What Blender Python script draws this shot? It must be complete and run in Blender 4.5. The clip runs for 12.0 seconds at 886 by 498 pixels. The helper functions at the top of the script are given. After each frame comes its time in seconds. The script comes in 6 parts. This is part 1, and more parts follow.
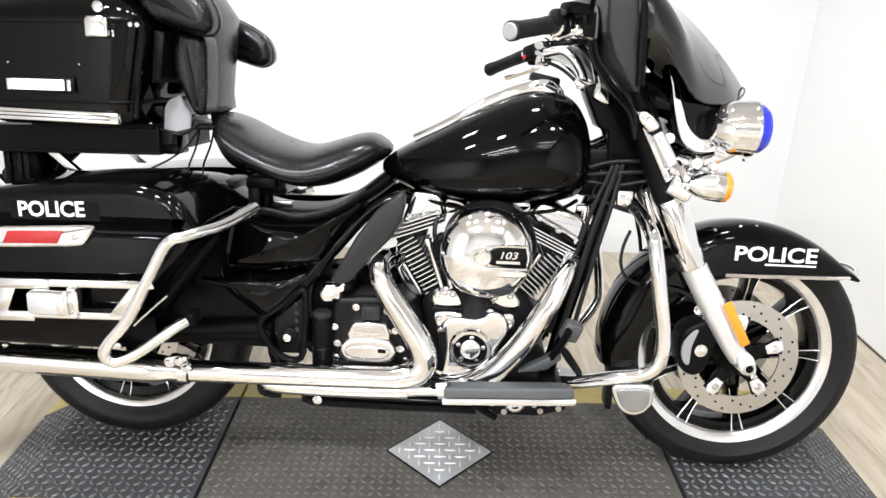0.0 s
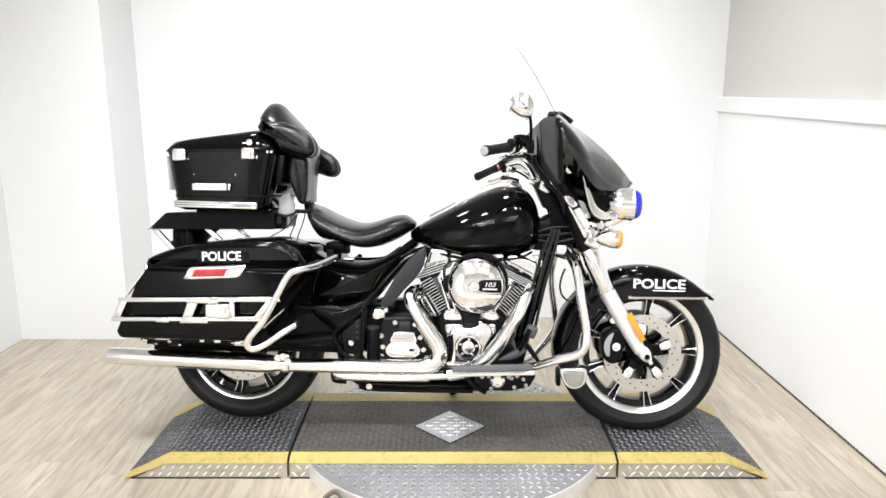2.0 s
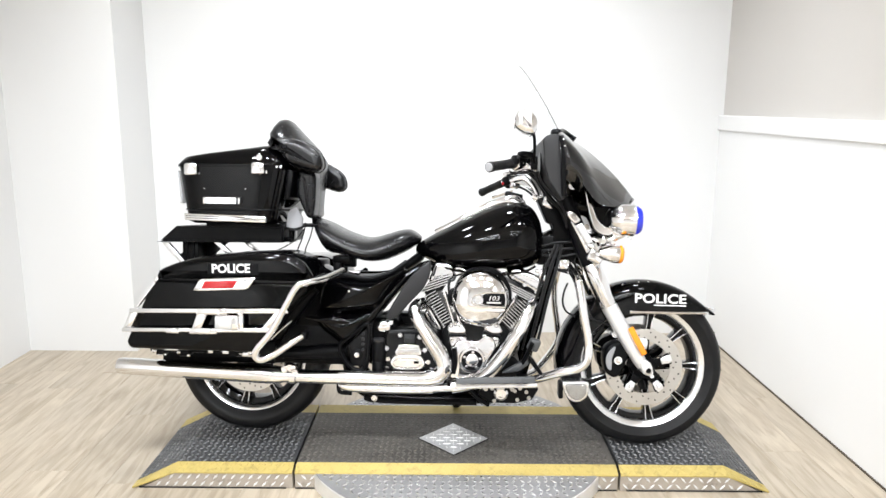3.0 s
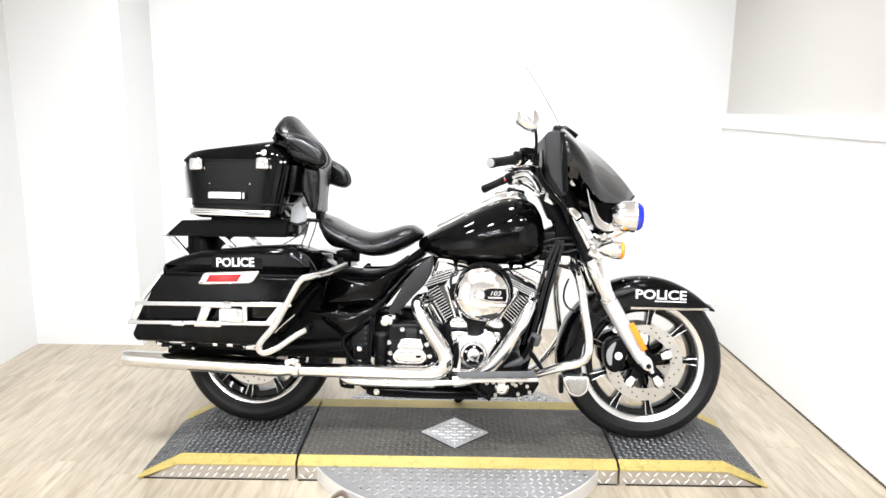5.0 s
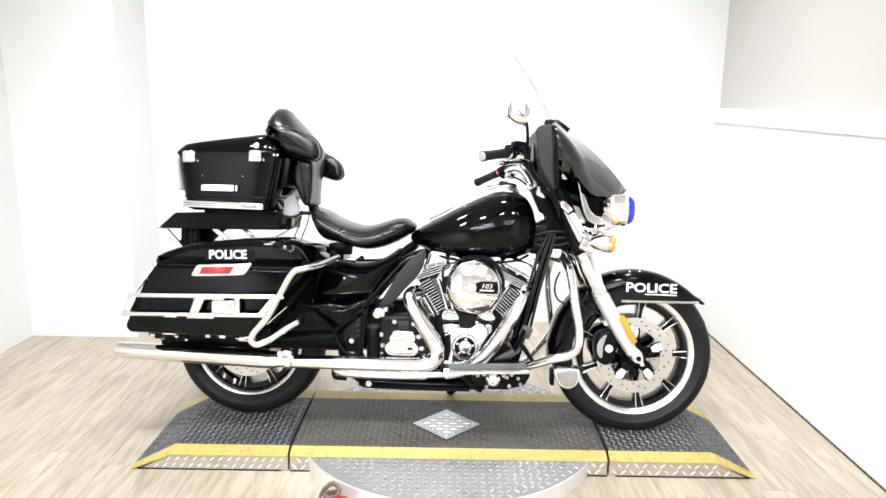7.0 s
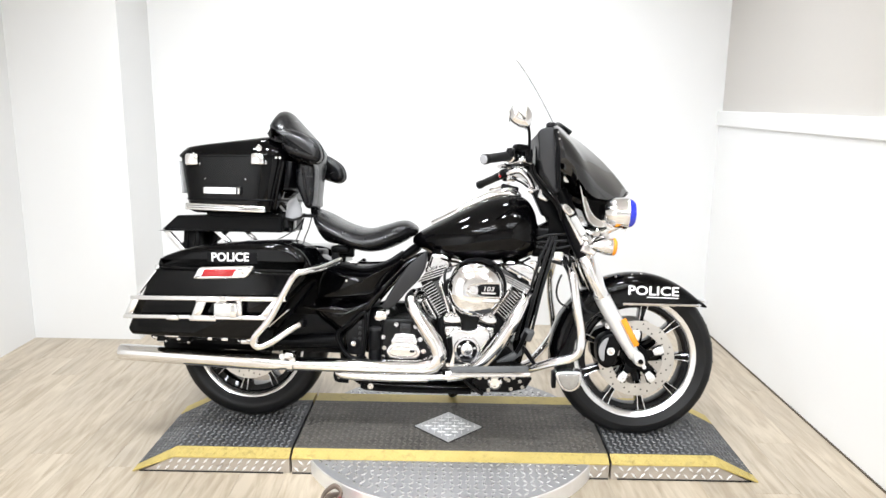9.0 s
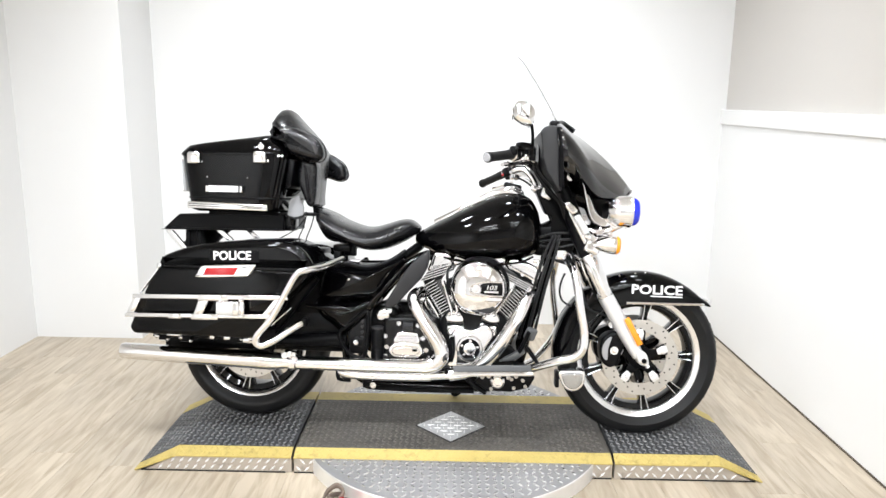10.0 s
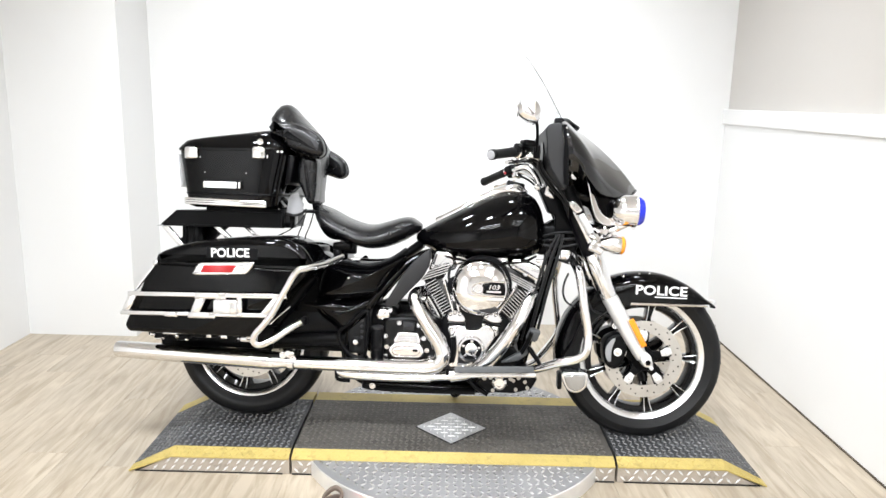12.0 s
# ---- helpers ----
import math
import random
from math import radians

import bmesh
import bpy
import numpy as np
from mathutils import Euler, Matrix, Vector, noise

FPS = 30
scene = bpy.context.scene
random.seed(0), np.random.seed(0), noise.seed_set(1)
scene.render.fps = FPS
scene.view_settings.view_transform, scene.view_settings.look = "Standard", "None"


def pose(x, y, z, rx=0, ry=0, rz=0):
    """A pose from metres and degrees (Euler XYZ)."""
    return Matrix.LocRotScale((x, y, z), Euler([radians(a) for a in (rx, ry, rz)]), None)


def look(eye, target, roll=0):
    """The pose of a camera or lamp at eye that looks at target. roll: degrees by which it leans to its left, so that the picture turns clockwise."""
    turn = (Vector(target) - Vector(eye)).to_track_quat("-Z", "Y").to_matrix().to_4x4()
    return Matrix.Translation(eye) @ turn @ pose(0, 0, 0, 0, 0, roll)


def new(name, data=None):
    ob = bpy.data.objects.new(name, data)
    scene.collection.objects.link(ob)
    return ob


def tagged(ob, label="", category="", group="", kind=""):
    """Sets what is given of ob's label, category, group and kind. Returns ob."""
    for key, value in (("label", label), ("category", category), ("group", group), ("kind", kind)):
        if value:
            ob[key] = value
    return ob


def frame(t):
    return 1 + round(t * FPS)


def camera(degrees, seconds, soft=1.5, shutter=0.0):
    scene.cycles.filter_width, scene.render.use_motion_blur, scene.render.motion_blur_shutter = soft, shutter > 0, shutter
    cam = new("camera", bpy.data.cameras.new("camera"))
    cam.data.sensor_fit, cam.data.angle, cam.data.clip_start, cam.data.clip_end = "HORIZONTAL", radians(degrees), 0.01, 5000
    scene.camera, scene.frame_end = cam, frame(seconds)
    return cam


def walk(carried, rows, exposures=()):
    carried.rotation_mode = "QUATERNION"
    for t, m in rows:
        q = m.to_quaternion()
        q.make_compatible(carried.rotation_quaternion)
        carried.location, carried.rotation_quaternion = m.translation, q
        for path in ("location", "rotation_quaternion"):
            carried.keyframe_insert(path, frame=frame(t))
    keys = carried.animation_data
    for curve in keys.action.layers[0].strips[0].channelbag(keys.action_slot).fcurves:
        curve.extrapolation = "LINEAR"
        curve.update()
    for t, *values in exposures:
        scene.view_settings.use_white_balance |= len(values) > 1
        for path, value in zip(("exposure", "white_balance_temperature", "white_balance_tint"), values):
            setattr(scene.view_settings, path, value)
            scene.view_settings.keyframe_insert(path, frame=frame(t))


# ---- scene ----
cam = camera(63.0, 12.0)
PATH = [
    (0, (-0.013, 0.504, 1.369), (0.003, 2.359, 0.622), 1.3),
    (0.5, (0.009, 0.12, 1.398), (0.035, 2.011, 0.746), 0.7),
    (1, (0.037, -0.17, 1.43), (0.051, 1.751, 0.876), 0.6),
    (1.5, (0.041, -0.419, 1.454), (0.009, 1.529, 1.001), 1.0),
    (2, (-0.032, -0.593, 1.455), (-0.027, 1.359, 1.021), 0.1),
    (2.5, (-0.057, -0.659, 1.458), (-0.06, 1.302, 1.062), 0.5),
    (3, (-0.04, -0.646, 1.457), (-0.043, 1.316, 1.067), 0.4),
    (5, (-0.027, -0.674, 1.448), (-0.045, 1.287, 1.055), 0.6),
    (5.5, (-0.023, -0.675, 1.453), (-0.029, 1.285, 1.053), 0.7),
    (6, (-0.013, -0.675, 1.45), (-0.017, 1.283, 1.044), 0.7),
    (6.5, (-0.013, -0.681, 1.453), (-0.013, 1.278, 1.05), 0.7),
    (7, (-0.006, -0.691, 1.447), (-0.016, 1.267, 1.038), 0.8),
    (9, (-0.002, -0.693, 1.451), (-0.02, 1.266, 1.047), 0.8),
    (9.5, (-0.001, -0.687, 1.454), (-0.026, 1.273, 1.059), 0.9),
    (10, (-0.004, -0.683, 1.445), (-0.028, 1.275, 1.04), 0.8),
    (10.5, (-0.01, -0.674, 1.444), (-0.034, 1.285, 1.043), 0.9),
    (11, (-0.015, -0.657, 1.439), (-0.033, 1.3, 1.031), 0.9),
    (11.5, (-0.024, -0.642, 1.438), (-0.037, 1.315, 1.025), 1.0),
    (12, (-0.033, -0.637, 1.433), (-0.042, 1.321, 1.026), 1.3),
]
EXPOSURES = [(0, -0.27), (1.0, -0.22), (2.5, -0.30), (3.2, -0.26), (5.0, -0.07), (6.5, -0.04), (7.2, -0.04), (9.0, -0.25), (12.0, -0.23)]
walk(cam, [(t, look(eye, target, roll)) for t, eye, target, roll in PATH], EXPOSURES)

# ---------------------------------------------------------------- light
world = bpy.data.worlds.new("world")
scene.world = world
world.use_nodes = True
world.node_tree.nodes["Background"].inputs[0].default_value = (0.9, 0.95, 1.0, 1)
world.node_tree.nodes["Background"].inputs[1].default_value = 0.4


def area(name, m, sx, sy, watts, colour=(0.945, 0.985, 1.03), spread=180):
    d = bpy.data.lights.new(name, "AREA")
    d.shape, d.size, d.size_y, d.energy, d.color = "RECTANGLE", sx, sy, watts, colour
    d.spread = radians(spread)
    ob = new(name, d)
    ob.matrix_world = m
    return ob


CEIL = 2.95
# track spots over the bay, and the tube fittings of the showroom behind
for x, y, w in ((-1.4, 0.9, 15), (-0.75, 0.75, 16), (0.0, 0.7, 15), (0.75, 0.75, 10), (1.2, 0.9, 2.5)):
    area("bay_spot", look((x, y, CEIL - 0.16), (x * 0.7, 3.2, 0.2)), 0.16, 0.16, w, spread=112)
for x, y, w in ((-1.1, 2.35, 16), (0.1, 2.45, 14), (1.0, 2.35, 10)):
    area("bay_spot", look((x, y, CEIL - 0.16), (x * 0.7, 3.3, 0)), 0.16, 0.16, w, spread=125)
for k in range(3):
    area("tube_light", pose(0.9, -1.5 - 0.9 * k, CEIL - 0.1), 1.2, 0.06, 37, spread=156)
    area("tube_light", pose(-1.2, -1.5 - 0.9 * k, CEIL - 0.1), 1.2, 0.06, 84, spread=156)

# ---------------------------------------------------------------- materials
def mat(name, colour, rough=0.5, metal=0.0, var=0.08, scale=8.0, rough_var=0.1, bump=0.0, bump_scale=60.0, coat=0.0, spec=0.5, rand=0.0, specks=0.0, speck_scale=30.0):
    m = bpy.data.materials.new(name)
    m.use_nodes = True
    nt = m.node_tree
    b = nt.nodes["Principled BSDF"]
    b.inputs["Metallic"].default_value = metal
    b.inputs["Coat Weight"].default_value = coat
    b.inputs["Coat Roughness"].default_value = 0.03
    b.inputs["Specular IOR Level"].default_value = spec
    tc = nt.nodes.new("ShaderNodeTexCoord")
    n = nt.nodes.new("ShaderNodeTexNoise")
    n.inputs["Scale"].default_value = scale
    n.inputs["Detail"].default_value = 6
    nt.links.new(tc.outputs["Object"], n.inputs["Vector"])
    ramp = nt.nodes.new("ShaderNodeMapRange")
    ramp.inputs[3].default_value, ramp.inputs[4].default_value = 1 - var, 1 + var
    nt.links.new(n.outputs["Fac"], ramp.inputs[0])
    mix = nt.nodes.new("ShaderNodeMix")
    mix.data_type, mix.blend_type = "RGBA", "MULTIPLY"
    mix.inputs[0].default_value = 1
    mix.inputs[6].default_value = (*colour, 1)
    nt.links.new(ramp.outputs[0], mix.inputs[7])
    out = mix.outputs[2]
    if rand:
        info = nt.nodes.new("ShaderNodeObjectInfo")
        r2 = nt.nodes.new("ShaderNodeMapRange")
        r2.inputs[3].default_value, r2.inputs[4].default_value = 1 - rand, 1 + rand
        nt.links.new(info.outputs["Random"], r2.inputs[0])
        m2 = nt.nodes.new("ShaderNodeMix")
        m2.data_type, m2.blend_type = "RGBA", "MULTIPLY"
        m2.inputs[0].default_value = 1
        nt.links.new(out, m2.inputs[6])
        nt.links.new(r2.outputs[0], m2.inputs[7])
        out = m2.outputs[2]
    if specks:
        # dirt marks and scuffs, in patches
        n4 = nt.nodes.new("ShaderNodeTexNoise")
        n4.inputs["Scale"].default_value, n4.inputs["Detail"].default_value, n4.inputs["Roughness"].default_value = speck_scale, 8, 0.7
        nt.links.new(tc.outputs["Object"], n4.inputs["Vector"])
        r4 = nt.nodes.new("ShaderNodeMapRange")
        r4.inputs[1].default_value, r4.inputs[2].default_value = 0.54, 0.68
        r4.inputs[3].default_value, r4.inputs[4].default_value = 1.0, 1.0 - specks
        nt.links.new(n4.outputs["Fac"], r4.inputs[0])
        m4 = nt.nodes.new("ShaderNodeMix")
        m4.data_type, m4.blend_type = "RGBA", "MULTIPLY"
        m4.inputs[0].default_value = 1
        nt.links.new(out, m4.inputs[6])
        nt.links.new(r4.outputs[0], m4.inputs[7])
        out = m4.outputs[2]
    nt.links.new(out, b.inputs["Base Color"])
    rr = nt.nodes.new("ShaderNodeMapRange")
    rr.inputs[3].default_value, rr.inputs[4].default_value = max(0.02, rough * (1 - rough_var)), min(1, rough * (1 + rough_var))
    n2 = nt.nodes.new("ShaderNodeTexNoise")
    n2.inputs["Scale"].default_value = scale * 4
    n2.inputs["Detail"].default_value = 4
    nt.links.new(tc.outputs["Object"], n2.inputs["Vector"])
    nt.links.new(n2.outputs["Fac"], rr.inputs[0])
    nt.links.new(rr.outputs[0], b.inputs["Roughness"])
    if bump:
        n3 = nt.nodes.new("ShaderNodeTexNoise")
        n3.inputs["Scale"].default_value = bump_scale
        n3.inputs["Detail"].default_value = 5
        nt.links.new(tc.outputs["Object"], n3.inputs["Vector"])
        bp = nt.nodes.new("ShaderNodeBump")
        bp.inputs["Strength"].default_value = bump
        bp.inputs["Distance"].default_value = 0.002
        nt.links.new(n3.outputs["Fac"], bp.inputs["Height"])
        nt.links.new(bp.outputs[0], b.inputs["Normal"])
    return m


PAINT = mat("gloss_black_paint", (0.0010, 0.0010, 0.0012), 0.04, var=0.2, rough_var=0.3, spec=0.19)
SATIN = mat("satin_black", (0.0028, 0.0028, 0.0033), 0.33, var=0.2, bump=0.05, spec=0.11)
FAIRPAINT = mat("gloss_black_fairing_paint", (0.006, 0.006, 0.0068), 0.05, var=0.2, rough_var=0.3, spec=0.4, coat=0.3)
PLASTIC = mat("grey_black_plastic", (0.016, 0.016, 0.0175), 0.5, var=0.15, bump=0.15, bump_scale=300, spec=0.35)
RUBBER = mat("rubber", (0.0065, 0.0065, 0.007), 0.5, var=0.3, scale=14, bump=0.2, bump_scale=120, spec=0.25)
VINYL = mat("black_vinyl", (0.004, 0.004, 0.0048), 0.25, var=0.3, scale=10, rough_var=0.35, bump=0.1, bump_scale=300, spec=0.36)
CHROME = mat("chrome", (0.87, 0.87, 0.885), 0.04, 1.0, var=0.03, rough_var=0.5, bump=0.10, bump_scale=22)
ALU = mat("polished_aluminium", (0.80, 0.80, 0.81), 0.2, 1.0, var=0.08, scale=20)
SILVER = mat("silver_cast_metal", (0.82, 0.82, 0.825), 0.32, 0.6, var=0.1, scale=20, bump=0.1)
STEEL = mat("brushed_disc_steel", (0.55, 0.53, 0.50), 0.3, 1.0, var=0.12, scale=30)
CAST = mat("black_cast_engine", (0.0032, 0.0032, 0.0036), 0.4, var=0.2, bump=0.25, bump_scale=200, spec=0.2)
RED = mat("red_lens", (0.36, 0.008, 0.012), 0.15, var=0.15, coat=0.6)
AMBER = mat("amber_lens", (0.80, 0.28, 0.008), 0.18, var=0.08, coat=0.6)
BLUE = mat("blue_lens", (0.008, 0.022, 0.55), 0.12, var=0.15, coat=0.6)
CLEARLENS = mat("clear_lamp_lens", (0.66, 0.67, 0.68), 0.12, 0.55, var=0.06, coat=0.8)
STRUT = mat("bare_bright_metal", (0.78, 0.78, 0.78), 0.45, 0.3, var=0.08, scale=25)
GREYRUB = mat("worn_grey_rubber_pad", (0.052, 0.054, 0.056), 0.5, var=0.2, scale=12, bump=0.2, bump_scale=150)
CABLE = mat("brown_grey_cable", (0.14, 0.105, 0.085), 0.6, var=0.3, scale=30)
GREYCAP = mat("worn_grey_rubber", (0.30, 0.30, 0.31), 0.6, var=0.1, scale=20)
LAMPGLASS = mat("grey_lamp_glass", (0.40, 0.41, 0.42), 0.14, 0.8, var=0.35, scale=40, rough_var=0.5)
DIRT = mat("dark_floor_dirt", (0.09, 0.07, 0.05), 0.8, var=0.7, scale=9)
DECAL = mat("white_decal", (0.82, 0.82, 0.82), 0.35, var=0.03)
# same white as WALL, made paler to put the side wall's stronger light in
WALL_LIT = mat("white_wall_paint_lit", (0.84, 0.84, 0.838), 0.6, var=0.04, scale=1.0, bump=0.08, bump_scale=90)
WALL = mat("white_wall_paint", (0.735, 0.735, 0.732), 0.6, var=0.035, scale=1.1, bump=0.08, bump_scale=90)
BEIGE = mat("beige_wall_paint", (0.61, 0.585, 0.555), 0.65, var=0.03, scale=1.2, bump=0.08, bump_scale=90)
SHOW = mat("showroom_wall_paint", (0.80, 0.80, 0.80), 0.7, var=0.06, scale=1.2)
SHOWDARK = mat("pale_showroom_wall", (0.72, 0.72, 0.725), 0.6, var=0.25, scale=0.8)
CEILP = mat("ceiling_paint", (0.8, 0.79, 0.77), 0.7, var=0.02, scale=1.5)
YELLOW = mat("yellow_edge_paint", (0.47, 0.365, 0.115), 0.55, var=0.15, scale=6, bump=0.15, specks=0.28, speck_scale=30)
DECK = mat("black_rubber_deck", (0.042, 0.043, 0.045), 0.55, var=0.4, scale=3.5, bump=0.25, specks=0.45, speck_scale=9)
# lug colour set lighter than the deck, with the glints on the tread put in
LUG = mat("rubber_lug_with_glint", (0.125, 0.126, 0.13), 0.27, var=0.55, scale=4)
PLATE = mat("diamond_plate_steel", (0.60, 0.60, 0.61), 0.45, 0.6, var=0.2, scale=10, rough_var=0.25, specks=0.3, speck_scale=7)
DECKWORN = mat("dusty_worn_deck", (0.080, 0.0735, 0.065), 0.6, var=0.45, scale=4, bump=0.3, specks=0.5, speck_scale=13)
LUGWORN = mat("dusty_worn_lug", (0.096, 0.087, 0.077), 0.42, var=0.6, scale=6, specks=0.35, speck_scale=20)
DISCPLATE = mat("dull_disc_tread_plate", (0.36, 0.36, 0.365), 0.45, 0.55, var=0.2, scale=7, rough_var=0.25, specks=0.25, speck_scale=5)
SKIRT = mat("worn_diamond_plate", (0.40, 0.355, 0.305), 0.45, 0.25, var=0.25, scale=14, specks=0.4, speck_scale=12)


def glass(name, colour, rough=0.02):
    m = bpy.data.materials.new(name)
    m.use_nodes = True
    b = m.node_tree.nodes["Principled BSDF"]
    b.inputs["Base Color"].default_value = (*colour, 1)
    b.inputs["Roughness"].default_value = rough
    b.inputs["Transmission Weight"].default_value = 1.0
    b.inputs["IOR"].default_value = 1.15
    return m


CLEAR = glass("clear_screen", (0.97, 0.98, 0.98))


def wood_material():
    m = mat("oak_vinyl_plank", (0.428, 0.372, 0.297), 0.36, var=0.22, scale=1.6, rand=0.12, bump=0.05)
    nt = m.node_tree
    b = nt.nodes["Principled BSDF"]
    tc = nt.nodes.new("ShaderNodeTexCoord")
    info = nt.nodes.new("ShaderNodeObjectInfo")
    add = nt.nodes.new("ShaderNodeVectorMath")
    add.operation = "MULTIPLY_ADD"
    nt.links.new(info.outputs["Random"], add.inputs[0])
    add.inputs[1].default_value = (37.0, 91.0, 13.0)
    nt.links.new(tc.outputs["Object"], add.inputs[2])
    mp = nt.nodes.new("ShaderNodeMapping")
    mp.inputs["Scale"].default_value = (15.0, 1.6, 1.0)
    nt.links.new(add.outputs[0], mp.inputs[0])
    g = nt.nodes.new("ShaderNodeTexNoise")
    g.inputs["Scale"].default_value, g.inputs["Detail"].default_value, g.inputs["Distortion"].default_value = 2.2, 8, 0.8
    nt.links.new(mp.outputs[0], g.inputs["Vector"])
    cr = nt.nodes.new("ShaderNodeValToRGB")
    cr.color_ramp.elements[0].position, cr.color_ramp.elements[0].color = 0.30, (0.74, 0.69, 0.62, 1)
    cr.color_ramp.elements[1].position, cr.color_ramp.elements[1].color = 0.64, (1.12, 1.115, 1.10, 1)
    nt.links.new(g.outputs["Fac"], cr.inputs[0])
    mix = nt.nodes.new("ShaderNodeMix")
    mix.data_type, mix.blend_type = "RGBA", "MULTIPLY"
    mix.inputs[0].default_value = 1
    src = b.inputs["Base Color"].links[0].from_socket
    nt.links.new(src, mix.inputs[6])
    nt.links.new(cr.outputs[0], mix.inputs[7])
    nt.links.new(mix.outputs[2], b.inputs["Base Color"])
    return m


WOOD = wood_material()
JOINT = mat("plank_joint", (0.22, 0.18, 0.135), 0.7, var=0.15)

# ---------------------------------------------------------------- mesh helpers
def part(name, bm, material, parent=None, label="", smooth=True, m=None, split=35):
    me = bpy.data.meshes.new(name)
    bmesh.ops.recalc_face_normals(bm, faces=bm.faces[:])
    if smooth:
        for f in bm.faces:
            f.smooth = True
        for e in bm.edges:
            if len(e.link_faces) == 2 and e.calc_face_angle(0) > radians(split):
                e.smooth = False
    bm.to_mesh(me)
    bm.free()
    me.materials.append(material)
    ob = new(name, me)
    if parent:
        ob.parent = parent
    if m is not None:
        ob.matrix_local = m
    if label:
        tagged(ob, label)
    return ob


def empty(name, parent=None, m=None):
    ob = new(name)
    ob.empty_display_size = 0.1
    if parent:
        ob.parent = parent
    if m is not None:
        ob.matrix_local = m
    return ob


def bevel(bm, w, segs=2, edges=None):
    if w > 0:
        es = edges or [e for e in bm.edges if len(e.link_faces) == 2 and e.calc_face_angle(0) > radians(25)]
        bmesh.ops.bevel(bm, geom=es, offset=w, segments=segs, profile=0.5, affect="EDGES", clamp_overlap=True)
    return bm


def box(c, s, bev=0.0, segs=2, rot=None):
    bm = bmesh.new()
    bmesh.ops.create_cube(bm, size=1)
    bmesh.ops.scale(bm, vec=s, verts=bm.verts)
    bevel(bm, bev, segs)
    m = Matrix.Translation(c)
    if rot:
        m = m @ Euler([radians(a) for a in rot]).to_matrix().to_4x4()
    bmesh.ops.transform(bm, matrix=m, verts=bm.verts)
    return bm


def smooth_loop(pts, n=4, closed=True):
    """Catmull-Rom through pts (any dimension)."""
    k = len(pts)
    out = []
    V = [Vector(p) for p in pts]
    rng = range(k) if closed else range(k - 1)
    for i in rng:
        a, b, c, d = (V[(i - 1) % k], V[i], V[(i + 1) % k], V[(i + 2) % k]) if closed else (V[max(i - 1, 0)], V[i], V[i + 1], V[min(i + 2, k - 1)])
        for j in range(n):
            t = j / n
            out.append(0.5 * ((2 * b) + (c - a) * t + (2 * a - 5 * b + 4 * c - d) * t * t + (3 * b - a - 3 * c + d) * t ** 3))
    if not closed:
        out.append(V[-1])
    return out


def prism(profile, y0, y1, bev=0.0, segs=2, taper=0.0):
    """Polygon in x-z, drawn out from y0 to y1; taper shrinks the y1 end (metres)."""
    bm = bmesh.new()
    cx = sum(p[0] for p in profile) / len(profile)
    cz = sum(p[1] for p in profile) / len(profile)
    a = [bm.verts.new((p[0], y0, p[1])) for p in profile]
    b = []
    for p in profile:
        d = Vector((p[0] - cx, p[1] - cz))
        s = max(0.0, d.length - taper) / max(d.length, 1e-6)
        b.append(bm.verts.new((cx + d.x * s, y1, cz + d.y * s)))
    k = len(profile)
    bm.faces.new(a)
    bm.faces.new(b[::-1])
    for i in range(k):
        bm.faces.new((a[i], a[(i + 1) % k], b[(i + 1) % k], b[i]))
    bmesh.ops.recalc_face_normals(bm, faces=bm.faces[:])
    bevel(bm, bev, segs)
    return bm


def ring_loft(rings, closed_ends=True):
    """Skin over rings of equal count."""
    bm = bmesh.new()
    vs = [[bm.verts.new(p) for p in r] for r in rings]
    k = len(rings[0])
    for a, b in zip(vs, vs[1:]):
        for i in range(k):
            bm.faces.new((a[i], a[(i + 1) % k], b[(i + 1) % k], b[i]))
    if closed_ends:
        bm.faces.new(vs[0][::-1])
        bm.faces.new(vs[-1])
    bmesh.ops.remove_doubles(bm, verts=bm.verts, dist=1e-6)
    return bm


def pillow(profile, y0, y1, roll=0.04, steps=5, n=3, edge=0.0):
    """A smooth outline in x-z, full at y0, whose y1 face is rounded off over roll metres."""
    pts = smooth_loop([(p[0], p[1]) for p in profile], n)
    k = len(pts)
    nor = []
    area2 = sum(pts[i].x * pts[(i + 1) % k].y - pts[(i + 1) % k].x * pts[i].y for i in range(k))
    sgn = 1 if area2 > 0 else -1
    for i in range(k):
        t = (pts[(i + 1) % k] - pts[i - 1]).normalized()
        nor.append(Vector((-t.y, t.x)) * sgn)
    d = 1 if y1 > y0 else -1
    rings = []
    if edge:
        rings.append([(p.x + q.x * edge, y0, p.y + q.y * edge) for p, q in zip(pts, nor)])
    rings.append([(p.x, y0 + d * edge, p.y) for p in pts])
    for s in range(steps + 1):
        a = s / steps * math.pi / 2
        off, yy = roll * (1 - math.cos(a)), y1 - d * abs(roll) * (1 - math.sin(a))
        rings.append([(p.x + q.x * off, yy, p.y + q.y * off) for p, q in zip(pts, nor)])
    off = roll + min(0.004, roll * 0.3)
    rings.append([(p.x + q.x * off, y1, p.y + q.y * off) for p, q in zip(pts, nor)])
    return ring_loft(rings)


